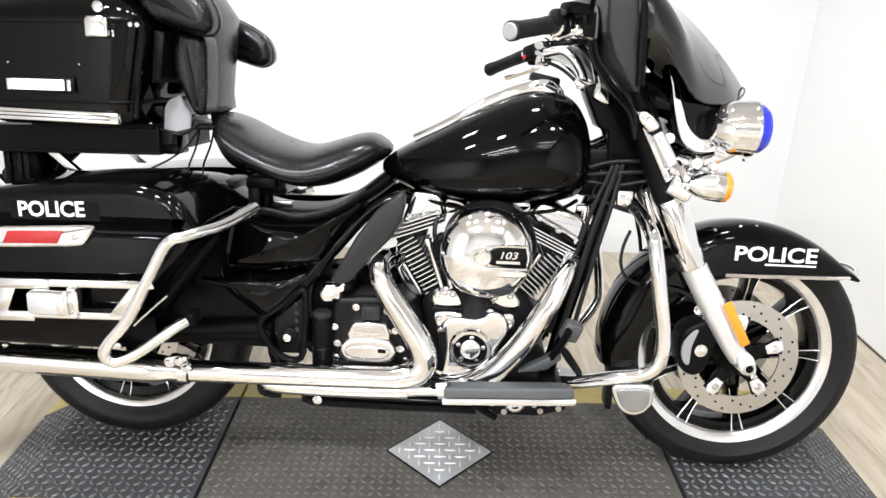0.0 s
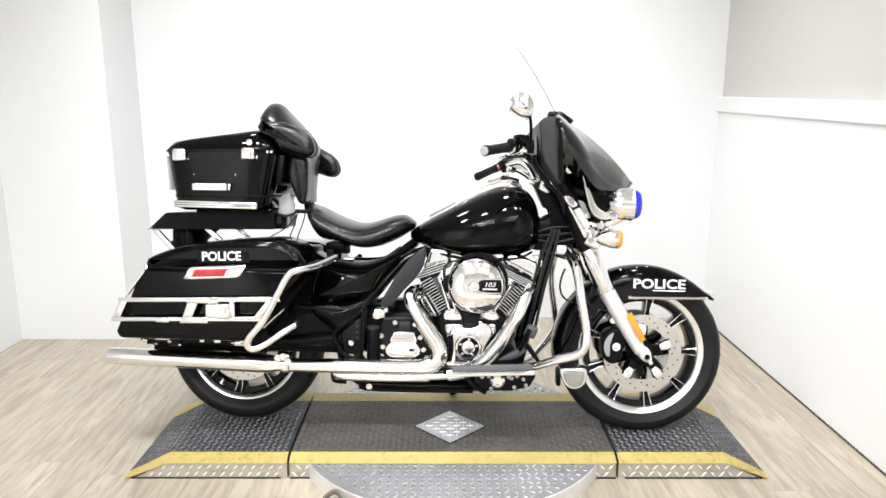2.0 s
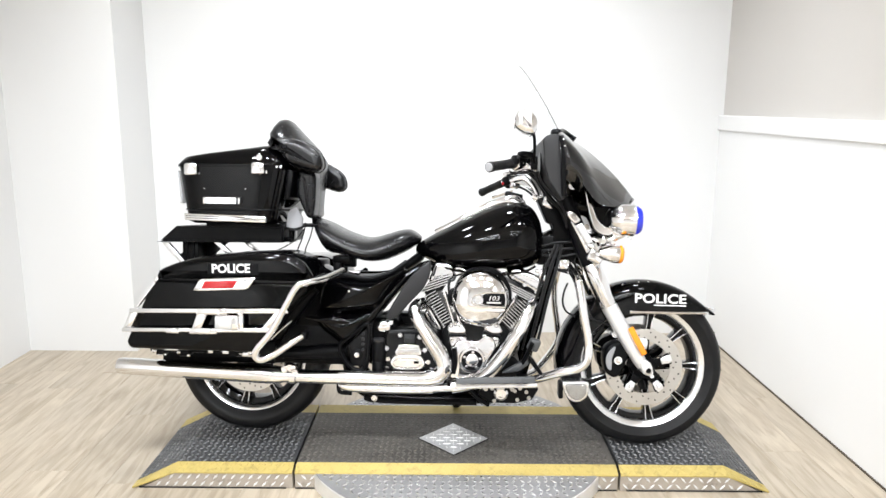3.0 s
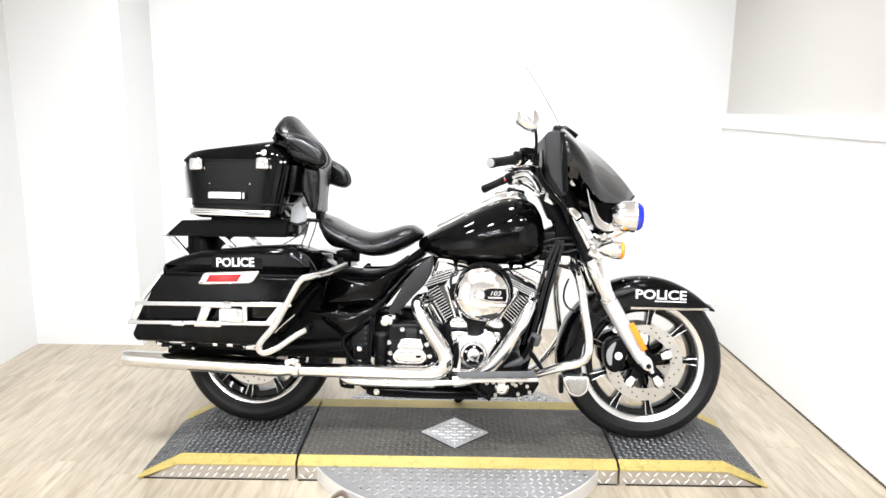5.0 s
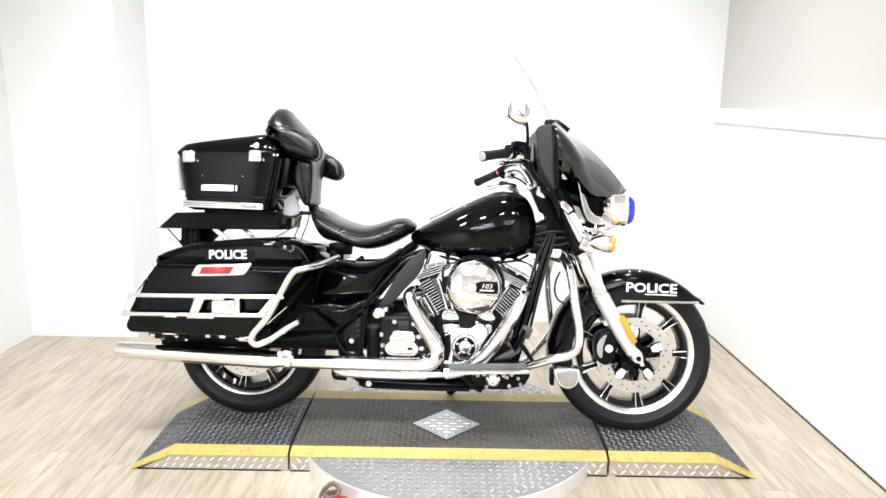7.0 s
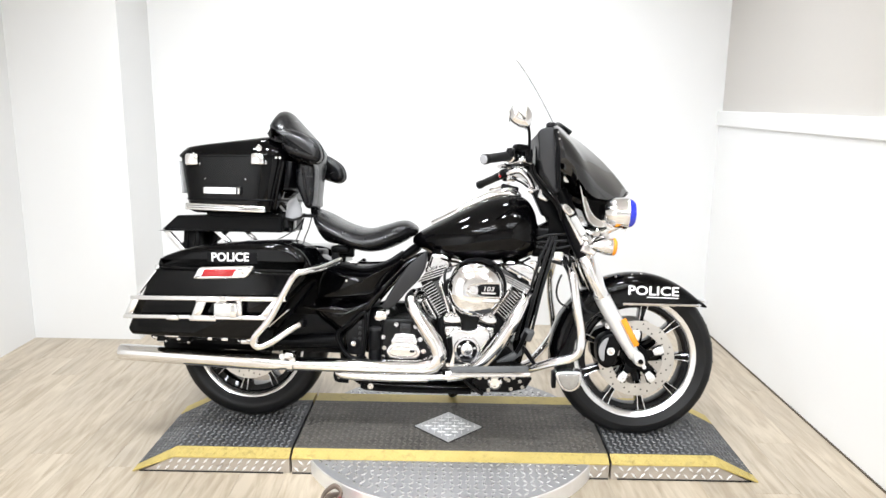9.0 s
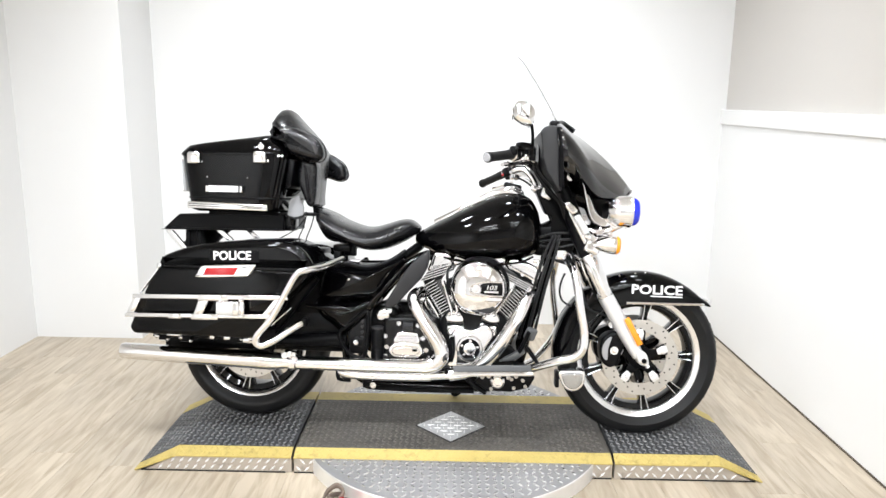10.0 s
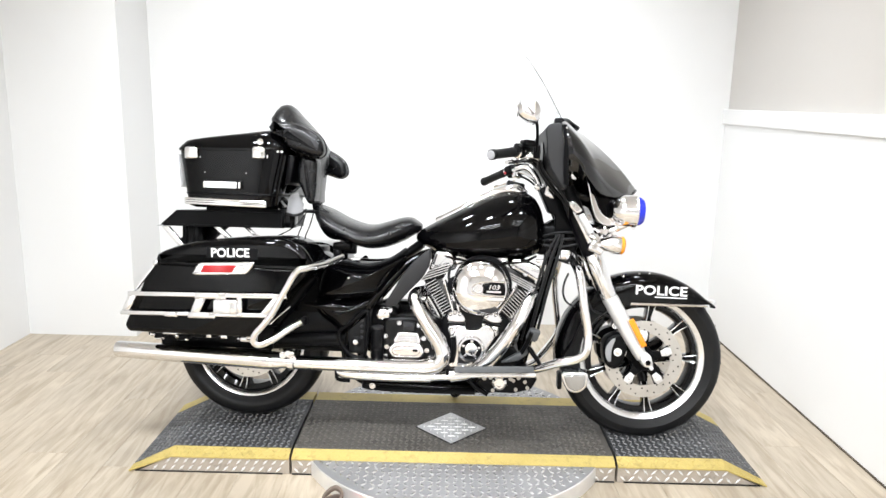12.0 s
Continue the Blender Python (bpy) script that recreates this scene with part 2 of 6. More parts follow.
def dome(profile, base, y0, y1, p=3.0, steps=8, n=3):
    """A smooth outline in x-z, straight from base to y0, then swelling to y1 over its whole face; p: how flat the face is."""
    pts = smooth_loop([(q[0], q[1]) for q in profile], n)
    c = sum(pts, Vector((0, 0))) / len(pts)
    rings = [[(q.x, base, q.y) for q in pts]]
    for k in range(steps + 1):
        f = 1 - (k / steps) ** 1.6 * 0.97
        rings.append([(c.x + (q.x - c.x) * f, y1 + (y0 - y1) * f ** p, c.y + (q.y - c.y) * f) for q in pts])
    return ring_loft(rings)


def tube(pts, r, segs=12, n=6, radii=None, closed=False, flat=1.0):
    """Round bar along a smooth line; radii: one for each given point; flat squeezes it across its side."""
    line = smooth_loop([tuple(p) for p in pts], n, closed) if n > 1 else [Vector(p) for p in pts]
    if radii:
        rr = smooth_loop([(q, 0) for q in radii], n, closed) if n > 1 else [Vector((q, 0)) for q in radii]
        rr = [q[0] for q in rr]
    else:
        rr = [r] * len(line)
    rings = []
    t0 = (line[1] - line[0]).normalized()
    u = t0.orthogonal().normalized() if abs(t0.z) > 0.9 else t0.cross(Vector((0, 0, 1))).normalized()
    k = len(line)
    for i, p in enumerate(line):
        t = (line[(i + 1) % k] - line[i - 1]) if closed else (line[min(i + 1, k - 1)] - line[max(i - 1, 0)])
        t = t.normalized()
        u = (u - t * u.dot(t)).normalized()
        v = t.cross(u)
        rings.append([p + (u * math.cos(a) * flat + v * math.sin(a)) * rr[i] for a in (2 * math.pi * j / segs for j in range(segs))])
    if closed:
        rings.append(rings[0])
    return ring_loft(rings, not closed)


def lathe(prof, segs=32, m=None, closed=False):
    """Profile of (radius, height) turned about local z, then moved by m."""
    bm = bmesh.new()
    loops = []
    for r, h in prof:
        if r < 1e-6:
            loops.append([bm.verts.new((0, 0, h))])
        else:
            loops.append([bm.verts.new((r * math.cos(2 * math.pi * j / segs), r * math.sin(2 * math.pi * j / segs), h)) for j in range(segs)])
    pairs = list(zip(loops, loops[1:])) + ([(loops[-1], loops[0])] if closed else [])
    for a, b in pairs:
        for j in range(segs):
            q = [a[j % len(a)], a[(j + 1) % len(a)], b[(j + 1) % len(b)], b[j % len(b)]]
            q = list(dict.fromkeys(q))
            if len(q) > 2:
                bm.faces.new(q)
    if m is not None:
        bmesh.ops.transform(bm, matrix=m, verts=bm.verts)
    return bm


def join(*bms):
    """Several bmeshes as one."""
    base = bms[0]
    for other in bms[1:]:
        me = bpy.data.meshes.new("tmp")
        other.to_mesh(me)
        other.free()
        base.from_mesh(me)
        bpy.data.meshes.remove(me)
    return base


def moved(bm, m):
    bmesh.ops.transform(bm, matrix=m, verts=bm.verts)
    return bm


def side(x, y, z):
    """Turns local z to the bike's right side (-y) at a place."""
    return Matrix.Translation((x, y, z)) @ Euler((radians(90), 0, 0)).to_matrix().to_4x4()


def along(a, b):
    """Turns local z from a towards b."""
    a, b = Vector(a), Vector(b)
    return Matrix.Translation(a) @ (b - a).to_track_quat("Z", "Y").to_matrix().to_4x4()


def lettering(text, size, depth, name="lettering"):
    cu = bpy.data.curves.new(name, "FONT")
    cu.body, cu.size, cu.extrude, cu.align_x, cu.align_y = text, size, depth, "LEFT", "BOTTOM_BASELINE"
    cu.resolution_u = 3
    cu.offset = size * 0.022
    tmp = new("tmp_text", cu)
    dg = bpy.context.evaluated_depsgraph_get()
    me = bpy.data.meshes.new_from_object(tmp.evaluated_get(dg))
    bm = bmesh.new()
    bm.from_mesh(me)
    bpy.data.objects.remove(tmp)
    bpy.data.curves.remove(cu)
    bpy.data.meshes.remove(me)
    return bm

# ---------------------------------------------------------------- the bay
def wall_box(name, x0, x1, y0, y1, z0, z1, material, label):
    ob = part(name, box(((x0 + x1) / 2, (y0 + y1) / 2, (z0 + z1) / 2), (x1 - x0, y1 - y0, z1 - z0)), material, None, label, smooth=False)
    return tagged(ob, label, "wall", kind="structure")


wall_box("wall_north", -2.0, 1.9, 3.90, 4.05, 0, CEIL, WALL, "plain white painted back wall of the bay")
wall_box("wall_north_pier", -2.75, -1.87, 3.475, 3.90, 0, CEIL, WALL, "white painted wall pier standing forward")
wall_box("wall_west", -2.75, -2.51, -0.6, 3.475, 0, CEIL, WALL, "white painted side wall")
wall_box("wall_west_showroom", -2.75, -2.53, -6.0, -0.6, 0, CEIL, SHOW, "plain wall of the showroom behind the bay")
wall_box("wall_south", -2.75, 1.95, -6.15, -6.0, 0, CEIL, SHOWDARK, "pale plain wall at the far end of the showroom")
EAST = Matrix.Translation((1.665, 3.95, 0)) @ Euler((0, 0, radians(0.5))).to_matrix().to_4x4()
LEDGE = 1.318
ob = part("wall_east", moved(box((0.1, -5.0, LEDGE / 2), (0.2, 10.2, LEDGE)), EAST), WALL_LIT, None, smooth=False)
tagged(ob, "white painted lower side wall under a ledge", "wall", kind="structure")
ob = part("trim_ledge", moved(box((0.085, -5.0, LEDGE + 0.045), (0.2, 10.2, 0.09), 0.006), EAST), WALL_LIT, None, smooth=False)
tagged(ob, "white ledge board capping the side wall", "trim", kind="structure")
ob = part("wall_east_upper", moved(box((0.115, -5.0, (LEDGE + 0.09 + CEIL) / 2), (0.2, 10.2, CEIL - LEDGE - 0.09)), EAST), BEIGE, None, smooth=False)
tagged(ob, "beige painted upper side wall set back above the ledge", "wall", kind="structure")
ob = part("ceiling", box((-0.42, -1.05, CEIL + 0.05), (4.7, 10.2, 0.1)), CEILP, None, smooth=False)
tagged(ob, "plain white showroom ceiling", "ceiling", kind="structure")
floor = part("floor", box((-0.42, -1.05, -0.053), (4.7, 10.2, 0.1)), JOINT, None, smooth=False)
tagged(floor, "floor of light oak look vinyl planks", "floor", kind="structure")


# ---------------------------------------------------------------- the turntable platform
TURN_X = Euler((radians(90), 0, 0)).to_matrix().to_4x4()
TOP, EDGE, Y0, Y1 = 0.088, 0.069, 1.906, 2.515
GAPS = (-0.613, 0.64)
STRIPE = 0.050


def platform_section(x0, x1, ramp0, ramp1, label, deck=DECK):
    """One section of the platform; ramp0 / ramp1: how far its end slopes down."""
    e = empty("platform_section", None, pose(x0, 0, 0))
    tagged(e, label, "platform", "platform sections")
    w = x1 - x0
    ys = [(Y0, EDGE), (Y0 + STRIPE, TOP), (Y1 - 0.095, TOP), (Y1, TOP - 0.004)]

    def strip(a, b, thick=0.02):
        """Deck strip between two lines of the cross section, with the sloping ends."""
        (ya, za), (yb, zb) = a, b
        xs = ([(0, 0.0)] if ramp0 else []) + [(ramp0, 1.0), (w - ramp1, 1.0)] + ([(w, 0.0)] if ramp1 else [])
        bm = bmesh.new()
        rows = []
        for x, f in xs:
            rows.append([bm.verts.new((x, ya, max(za * f, 0.006))), bm.verts.new((x, yb, max(zb * f, 0.006))), bm.verts.new((x, yb, max(zb * f - thick, 0.0))), bm.verts.new((x, ya, max(za * f - thick, 0.0)))])
        for p, q in zip(rows, rows[1:]):
            for i in range(4):
                bm.faces.new((p[i], p[(i + 1) % 4], q[(i + 1) % 4], q[i]))
        bm.faces.new(rows[0])
        bm.faces.new(rows[-1][::-1])
        return bm

    part("deck", strip(ys[1], ys[2]), deck, e, "dark rubber deck with raised diamond tread", smooth=False)
    part("edge_stripe", strip(ys[0], ys[1], 0.005), YELLOW, e, "yellow painted safety edge", smooth=False)
    part("edge_stripe", strip(ys[2], ys[3]), YELLOW, e, "yellow painted safety edge", smooth=False)
    for y, s in ((Y0 + 0.006, 1), (Y1 - 0.006, -1)):
        prof = [(0.03 if ramp0 else 0, 0.0), (w - (0.03 if ramp1 else 0), 0.0), (w - ramp1, EDGE - 0.005), (ramp0, EDGE - 0.005)]
        part("side_skirt", prism(prof, y, y + 0.02 * s), SKIRT, e, "worn metal tread plate skirt", smooth=False)
        # dark strip added as the shadow gap between skirt and floor
        part("skirt_foot", box((w / 2, y - 0.001 * s, 0.003), (w - (0.05 if ramp0 or ramp1 else 0.0), 0.006, 0.006), 0.001, 1), RUBBER, e, "dark strip for the shadow under the skirt", smooth=False)
    return e


sections = [
    platform_section(-1.237, GAPS[0] - 0.005, 0.165, 0, "dark rubber platform ramp section under the rear tyre"),
    platform_section(GAPS[0] + 0.005, GAPS[1] - 0.005, 0, 0, "dark rubber middle platform section with a steel diamond inset", DECKWORN),
    platform_section(GAPS[1] + 0.005, 1.22, 0, 0.165, "dark rubber platform ramp section under the front tyre"),
]
disc = empty("turntable_disc")
tagged(disc, "round steel tread plate turntable disc lying on the floor", "turntable")
part("disc_plate", lathe([(0, 0.056), (0.620, 0.056), (0.620, 0.066), (0, 0.066)], 96, Matrix.Translation((0.014, 2.21, 0))), DISCPLATE, disc, split=30)
part("disc_rim", lathe([(0.57, 0.0), (0.623, 0.0), (0.623, 0.061), (0.617, 0.0655), (0.57, 0.0655)], 96, Matrix.Translation((0.014, 2.21, 0)), True), SILVER, disc, "grey metal disc rim", split=30)


def lugs(area_test, x0, x1, y0, y1, z, pitch, length, width, height, zfun=None, flip=True, turn=45):
    """Raised tread lugs on a level or sloping plate, alternately turned."""
    vs, fs = [], []
    nx, ny = int((x1 - x0) / pitch), int((y1 - y0) / pitch)
    for i in range(nx + 1):
        for j in range(ny + 1):
            x, y = x0 + i * pitch, y0 + j * pitch
            if not area_test(x, y):
                continue
            a = radians(turn if (i + j) % 2 or not flip else turn - 90)
            c, q = math.cos(a), math.sin(a)
            k = len(vs)
            for u, v, w in ((-1, 0, 0), (0, -1, 0), (1, 0, 0), (0, 1, 0), (-0.62, 0, 1), (0, -0.5, 1), (0.62, 0, 1), (0, 0.5, 1)):
                lx, ly = u * length / 2, v * width / 2
                px, py = x + lx * c - ly * q, y + lx * q + ly * c
                vs.append((px, py, (z if zfun is None else zfun(px, py)) + w * height - 0.0003))
            fs += [(k, k + 1, k + 5, k + 4), (k + 1, k + 2, k + 6, k + 5), (k + 2, k + 3, k + 7, k + 6), (k + 3, k, k + 4, k + 7), (k + 4, k + 5, k + 6, k + 7)]
    bm = bmesh.new()
    me = bpy.data.meshes.new("tmp")
    me.from_pydata(vs, [], fs)
    bm.from_mesh(me)
    bpy.data.meshes.remove(me)
    return bm


def ramp_z(x, y):
    """Height of the deck or of its front stripe."""
    top = TOP if y > Y0 + STRIPE else EDGE + (TOP - EDGE) * max(0.0, y - Y0) / STRIPE
    if x < -1.072:
        return 0.006 + (top - 0.006) * max(0.0, x + 1.237) / 0.165
    if x > 1.055:
        return 0.006 + (top - 0.006) * max(0.0, 1.22 - x) / 0.165
    return top


DX, DY, DD = 0.005, 2.168, 0.143


def on_inset(x, y, grow=0.0):
    return abs(x - DX) + abs(y - DY) < DD + grow


for sec, lugmat, rise, xa, xb in zip(sections, (LUG, LUGWORN, LUG), (0.0045, 0.0036, 0.0045), (-1.225, GAPS[0] + 0.018, GAPS[1] + 0.018), (GAPS[0] - 0.018, GAPS[1] - 0.018, 1.208)):
    lm = lugs(lambda x, y: not on_inset(x, y, 0.012), xa, xb, Y0 + STRIPE + 0.012, Y1 - 0.102, TOP, 0.0235, 0.0245, 0.0112, rise, ramp_z)
    ob = part("tread_lug", moved(lm, Matrix.Translation((-sec.location.x, 0, 0))), lugmat, sec, smooth=False)
    tagged(ob, kind="stuff")
    lm = lugs(lambda x, y: True, xa, xb, Y0 + 0.012, Y0 + STRIPE, TOP, 0.0235, 0.025, 0.011, 2 * rise - 0.0055, ramp_z)
    ob = part("stripe_lug", moved(lm, Matrix.Translation((-sec.location.x, 0, 0))), YELLOW, sec, smooth=False)
    tagged(ob, kind="stuff")
mid = sections[1]
part("inset_groove", moved(prism([(-DD - 0.009, 0), (0, -DD - 0.009), (DD + 0.009, 0), (0, DD + 0.009)], 0, 0.0012, 0.0002), Matrix.Translation((DX - mid.location.x, DY, TOP + 0.0002)) @ Euler((radians(90), 0, 0)).to_matrix().to_4x4()), RUBBER, mid, "dark dirt line round the inset", smooth=False)
part("steel_inset", moved(prism([(-DD, 0), (0, -DD), (DD, 0), (0, DD)], 0, 0.004, 0.001), Matrix.Translation((DX - mid.location.x, DY, TOP + 0.0003)) @ Euler((radians(90), 0, 0)).to_matrix().to_4x4()), PLATE, mid, "diamond shaped steel tread plate inset", smooth=False)
ob = part("tread_lug", moved(lugs(lambda x, y: on_inset(x, y, -0.010), DX - 0.14, DX + 0.14, DY - 0.14, DY + 0.14, TOP + 0.0043, 0.028, 0.035, 0.0072, 0.0034, turn=0), Matrix.Translation((-mid.location.x, 0, 0))), STRUT, mid, smooth=False)
tagged(ob, kind="stuff")
ob = part("tread_lug", lugs(lambda x, y: (x - 0.014) ** 2 + (y - 2.21) ** 2 < 0.603 ** 2 and not (Y0 - 0.004 < y < Y1 + 0.004), -0.61, 0.64, 1.59, 2.83, 0.066, 0.030, 0.031, 0.0085, 0.0036), ALU, disc, smooth=False)
tagged(ob, kind="stuff")
for k in range(9):
    part("screw", lathe([(0, 0), (0.005, 0), (0.004, 0.002), (0, 0.0025)], 10, Matrix.Translation((-0.42 + 0.105 * k, 2.56, 0.066))), ALU, disc)
# lugs on the front skirts, in two staggered rows
for sec, xa, xb, flip in zip(sections, (-1.135, GAPS[0] + 0.022, GAPS[1] + 0.026), (GAPS[0] - 0.018, GAPS[1] - 0.018, 1.125), (False, True, True)):
    for row, z in enumerate((0.019, 0.048)):
        def on_skirt(x, y, z=z):
            return -1.2 + z * 2.2 < x < 1.185 - z * 2.2 and not (-0.535 < x < 0.563)
        lm = lugs(on_skirt, xa + 0.017 * row, xb, z, z + 0.001, 0, 0.034, 0.033, 0.0095, 0.004, flip=flip)
        lm = moved(lm, Matrix.Translation((-sec.location.x, Y0 + 0.006, 0)) @ TURN_X)
        tagged(part("skirt_lug", lm, STRUT, sec, smooth=False), kind="stuff")

# dark gap along the foot of the walls, and a scrap of cable by the disc
ob = part("baseboard", moved(box((-0.003, -3.2, 0.004), (0.007, 6.4, 0.008)), EAST), DIRT, None, smooth=False)
tagged(ob, "dirty sealant line along the foot of the wall", "trim", kind="structure")
scrap = empty("cable_scrap", None, pose(-0.418, 1.705, 0.0015, 0, 0, 35) @ Matrix.Diagonal((1.5, 1.5, 3.2, 1)))
tagged(scrap, "small tangle of red and grey cable on the floor", "cable")
part("cable_loop", tube([(-0.03, 0, 0.004), (-0.012, 0.012, 0.012), (0.012, 0.006, 0.018), (0.02, -0.012, 0.012), (0.0, -0.018, 0.006), (-0.018, -0.006, 0.010), (0.01, 0.010, 0.006), (0.035, 0.004, 0.004)], 0.0035, 8, 5), CABLE, scrap, "brown-grey cable")
part("plug", box((0.012, -0.034, 0.006), (0.030, 0.016, 0.010), 0.003, 2, rot=(0, 0, -55)), RED, scrap, "red plug")

# ---------------------------------------------------------------- the motorcycle
# bike space: x forward from the rear axle, y to its left, z up from the tyre contact
WB, RAKE, R = 1.62, radians(26), 0.32
bike = empty("motorcycle", None, pose(-0.845, 2.27, TOP + 0.004, 0, 0, -3.5) @ pose(0, 0, 0, -8))
tagged(bike, "black police touring motorcycle with chrome trim, leaning on its stand", "motorcycle")
AXIS = Vector((-math.sin(RAKE), 0, math.cos(RAKE)))
STEER = Matrix.Translation((WB, 0, R)) @ Matrix.Rotation(radians(2.5), 4, AXIS) @ Matrix.Translation((-WB, 0, -R))
TURN = Euler((radians(90), 0, 0)).to_matrix().to_4x4()


def bolt(r=0.008, h=0.008):
    """Hexagon bolt head with a washer, on local z."""
    return join(lathe([(0, 0), (r * 1.35, 0), (r * 1.35, h * 0.3), (0, h * 0.3)], 14), lathe([(0, h * 0.3), (r, h * 0.3), (r, h * 0.85), (r * 0.8, h), (0, h)], 6))


def bolts(parent, places, material=CHROME, r=0.008, h=0.008, m=None):
    for x, y, z in places:
        part("bolt", bolt(r, h), material, parent, m=(m or Matrix()) @ side(x, y, z))


# ---- wheels
def wheel(name, x, w, lip_in, lip_out, spokes, start, steer=None, label="", grow=1.0):
    e = empty(name, bike, (steer or Matrix()) @ Matrix.Translation((x, 0, R)) @ Matrix.Scale(grow, 4))
    tagged(e, label)
    h = w / 2
    prof = [(lip_out - 0.014, -h * 0.70), (lip_out + 0.004, -h * 0.80), (lip_out + 0.028, -h * 0.98), (R - 0.042, -h), (R - 0.018, -h * 0.86), (R - 0.005, -h * 0.5), (R, 0),
            (R - 0.005, h * 0.5), (R - 0.018, h * 0.86), (R - 0.042, h), (lip_out + 0.028, h * 0.98), (lip_out + 0.004, h * 0.8), (lip_out - 0.014, h * 0.70)]
    tyre = part("tyre", lathe([(p.x, p.y) for p in smooth_loop(prof, 4, False)], 96, TURN, True), RUBBER, e, "black rubber road tyre")
    groove = bmesh.new()
    for k in range(26):
        a = 2 * math.pi * k / 26
        for s in (-1, 1):
            g = box((0, 0, 0), (0.005, h * 0.42, 0.004), 0, rot=(0, 0, s * 28))
            moved(g, Matrix.Rotation(a + s * 0.06, 4, "Y") @ Matrix.Translation((0, s * h * 0.27, R - 0.0032)) @ Matrix.Rotation(-s * 0.05, 4, "X"))
            groove = join(groove, g)
    tagged(part("tread_groove", groove, SATIN, tyre), kind="stuff")
    for s in (1, -1):
        part("rim_lip", lathe([(lip_in, 0.5 * h), (lip_in + 0.004, 0.62 * h), (lip_out - 0.012, 0.74 * h), (lip_out, 0.80 * h), (lip_out - 0.004, 0.60 * h), (lip_in, 0.5 * h)], 96, TURN @ Matrix.Scale(s, 4, (0, 0, 1))), ALU, e, "machined silver rim lip")
    part("rim_barrel", lathe([(lip_in + 0.002, -0.55 * h), (lip_in - 0.020, -0.46 * h), (lip_in - 0.024, 0), (lip_in - 0.020, 0.46 * h), (lip_in + 0.002, 0.55 * h), (lip_in + 0.012, 0.5 * h), (lip_in + 0.012, -0.5 * h)], 96, TURN, True), PAINT, e, "gloss black rim barrel")
    part("hub", lathe([(0, -h * 0.7), (0.035, -h * 0.7), (0.05, -h * 0.5), (0.058, 0), (0.05, h * 0.5), (0.035, h * 0.7), (0, h * 0.7)], 40, TURN), SATIN, e)
    for k in range(spokes):
        a = radians(start) + 2 * math.pi * k / spokes
        rot = Matrix.Rotation(-a, 4, "Y")
        arm = prism([(0.045, -0.022), (lip_in * 0.72, -0.0105), (lip_in - 0.008, -0.016), (lip_in - 0.008, 0.016), (lip_in * 0.72, 0.0105), (0.045, 0.022)], -h * 0.42, h * 0.42, 0.003)
        part("spoke", moved(arm, rot), PAINT, e)
        for q in (-1, 1):
            rail = tube([(0.10, -h * 0.43, q * 0.0115), (lip_in * 0.75, -h * 0.45, q * 0.0085), (lip_in - 0.012, -h * 0.5, q * 0.0125), (lip_in + 0.006, -h * 0.62, q * 0.0145)], 0.0017, 6, 3)
            part("spoke_edge", moved(rail, rot), ALU, e)
    return e


def brake_disc(parent, y, r0, r1, arms=5):
    part("brake_disc", lathe([(r0, -0.0025), (r1, -0.0025), (r1, 0.0025), (r0, 0.0025)], 72, TURN @ Matrix.Translation((0, 0, -y)), True), STEEL, parent, "drilled steel brake disc")
    holes = bmesh.new()
    for k in range(36):
        a = 2 * math.pi * k / 36
        rr = r0 + (r1 - r0) * (0.25, 0.5, 0.75)[k % 3]
        holes = join(holes, lathe([(0, 0.0), (0.0033, 0.0), (0.0033, 0.0006), (0, 0.0006)], 8, Matrix.Translation((rr * math.cos(a), y - 0.0026, rr * math.sin(a))) @ TURN))
    tagged(part("drill_hole", holes, SATIN, parent), kind="stuff")
    for k in range(arms):
        a = 2 * math.pi * k / arms + 0.35
        arm = prism([(0.028, -0.024), (0.070, -0.013), (r0 + 0.004, -0.024), (r0 + 0.010, 0), (r0 + 0.004, 0.024), (0.070, 0.013), (0.028, 0.024)], y - 0.004, y + 0.004, 0.002)
        part("disc_carrier_arm", moved(arm, Matrix.Rotation(-a, 4, "Y")), SATIN, parent)
        tab = prism([(r0 - 0.032, -0.011), (r0 - 0.006, -0.017), (r0 + 0.010, -0.012), (r0 + 0.010, 0.012), (r0 - 0.006, 0.017), (r0 - 0.032, 0.011)], y - 0.0075, y - 0.003, 0.002)
        part("carrier_tab", moved(tab, Matrix.Rotation(-a, 4, "Y")), SILVER, parent)
        part("bolt", moved(bolt(0.007, 0.008), Matrix.Rotation(-a, 4, "Y") @ side(r0 - 0.012, y - 0.0075, 0)), CHROME, parent)
    part("disc_hub", lathe([(0, -0.004), (0.04, -0.004), (0.045, 0.004), (0.03, 0.02), (0, 0.02)], 32, TURN @ Matrix.Translation((0, 0, -y))), SATIN, parent)


front = wheel("front_wheel", WB, 0.13, 0.216, 0.243, 9, 80, STEER, "front wheel with thin black spokes and silver rim", 1.035)
brake_disc(front, -0.072, 0.103, 0.15)
brake_disc(front, 0.072, 0.103, 0.15)
rear = wheel("rear_wheel", 0, 0.17, 0.206, 0.232, 9, 60, None, "rear wheel with black spokes and silver rim")
brake_disc(rear, -0.085, 0.103, 0.146)


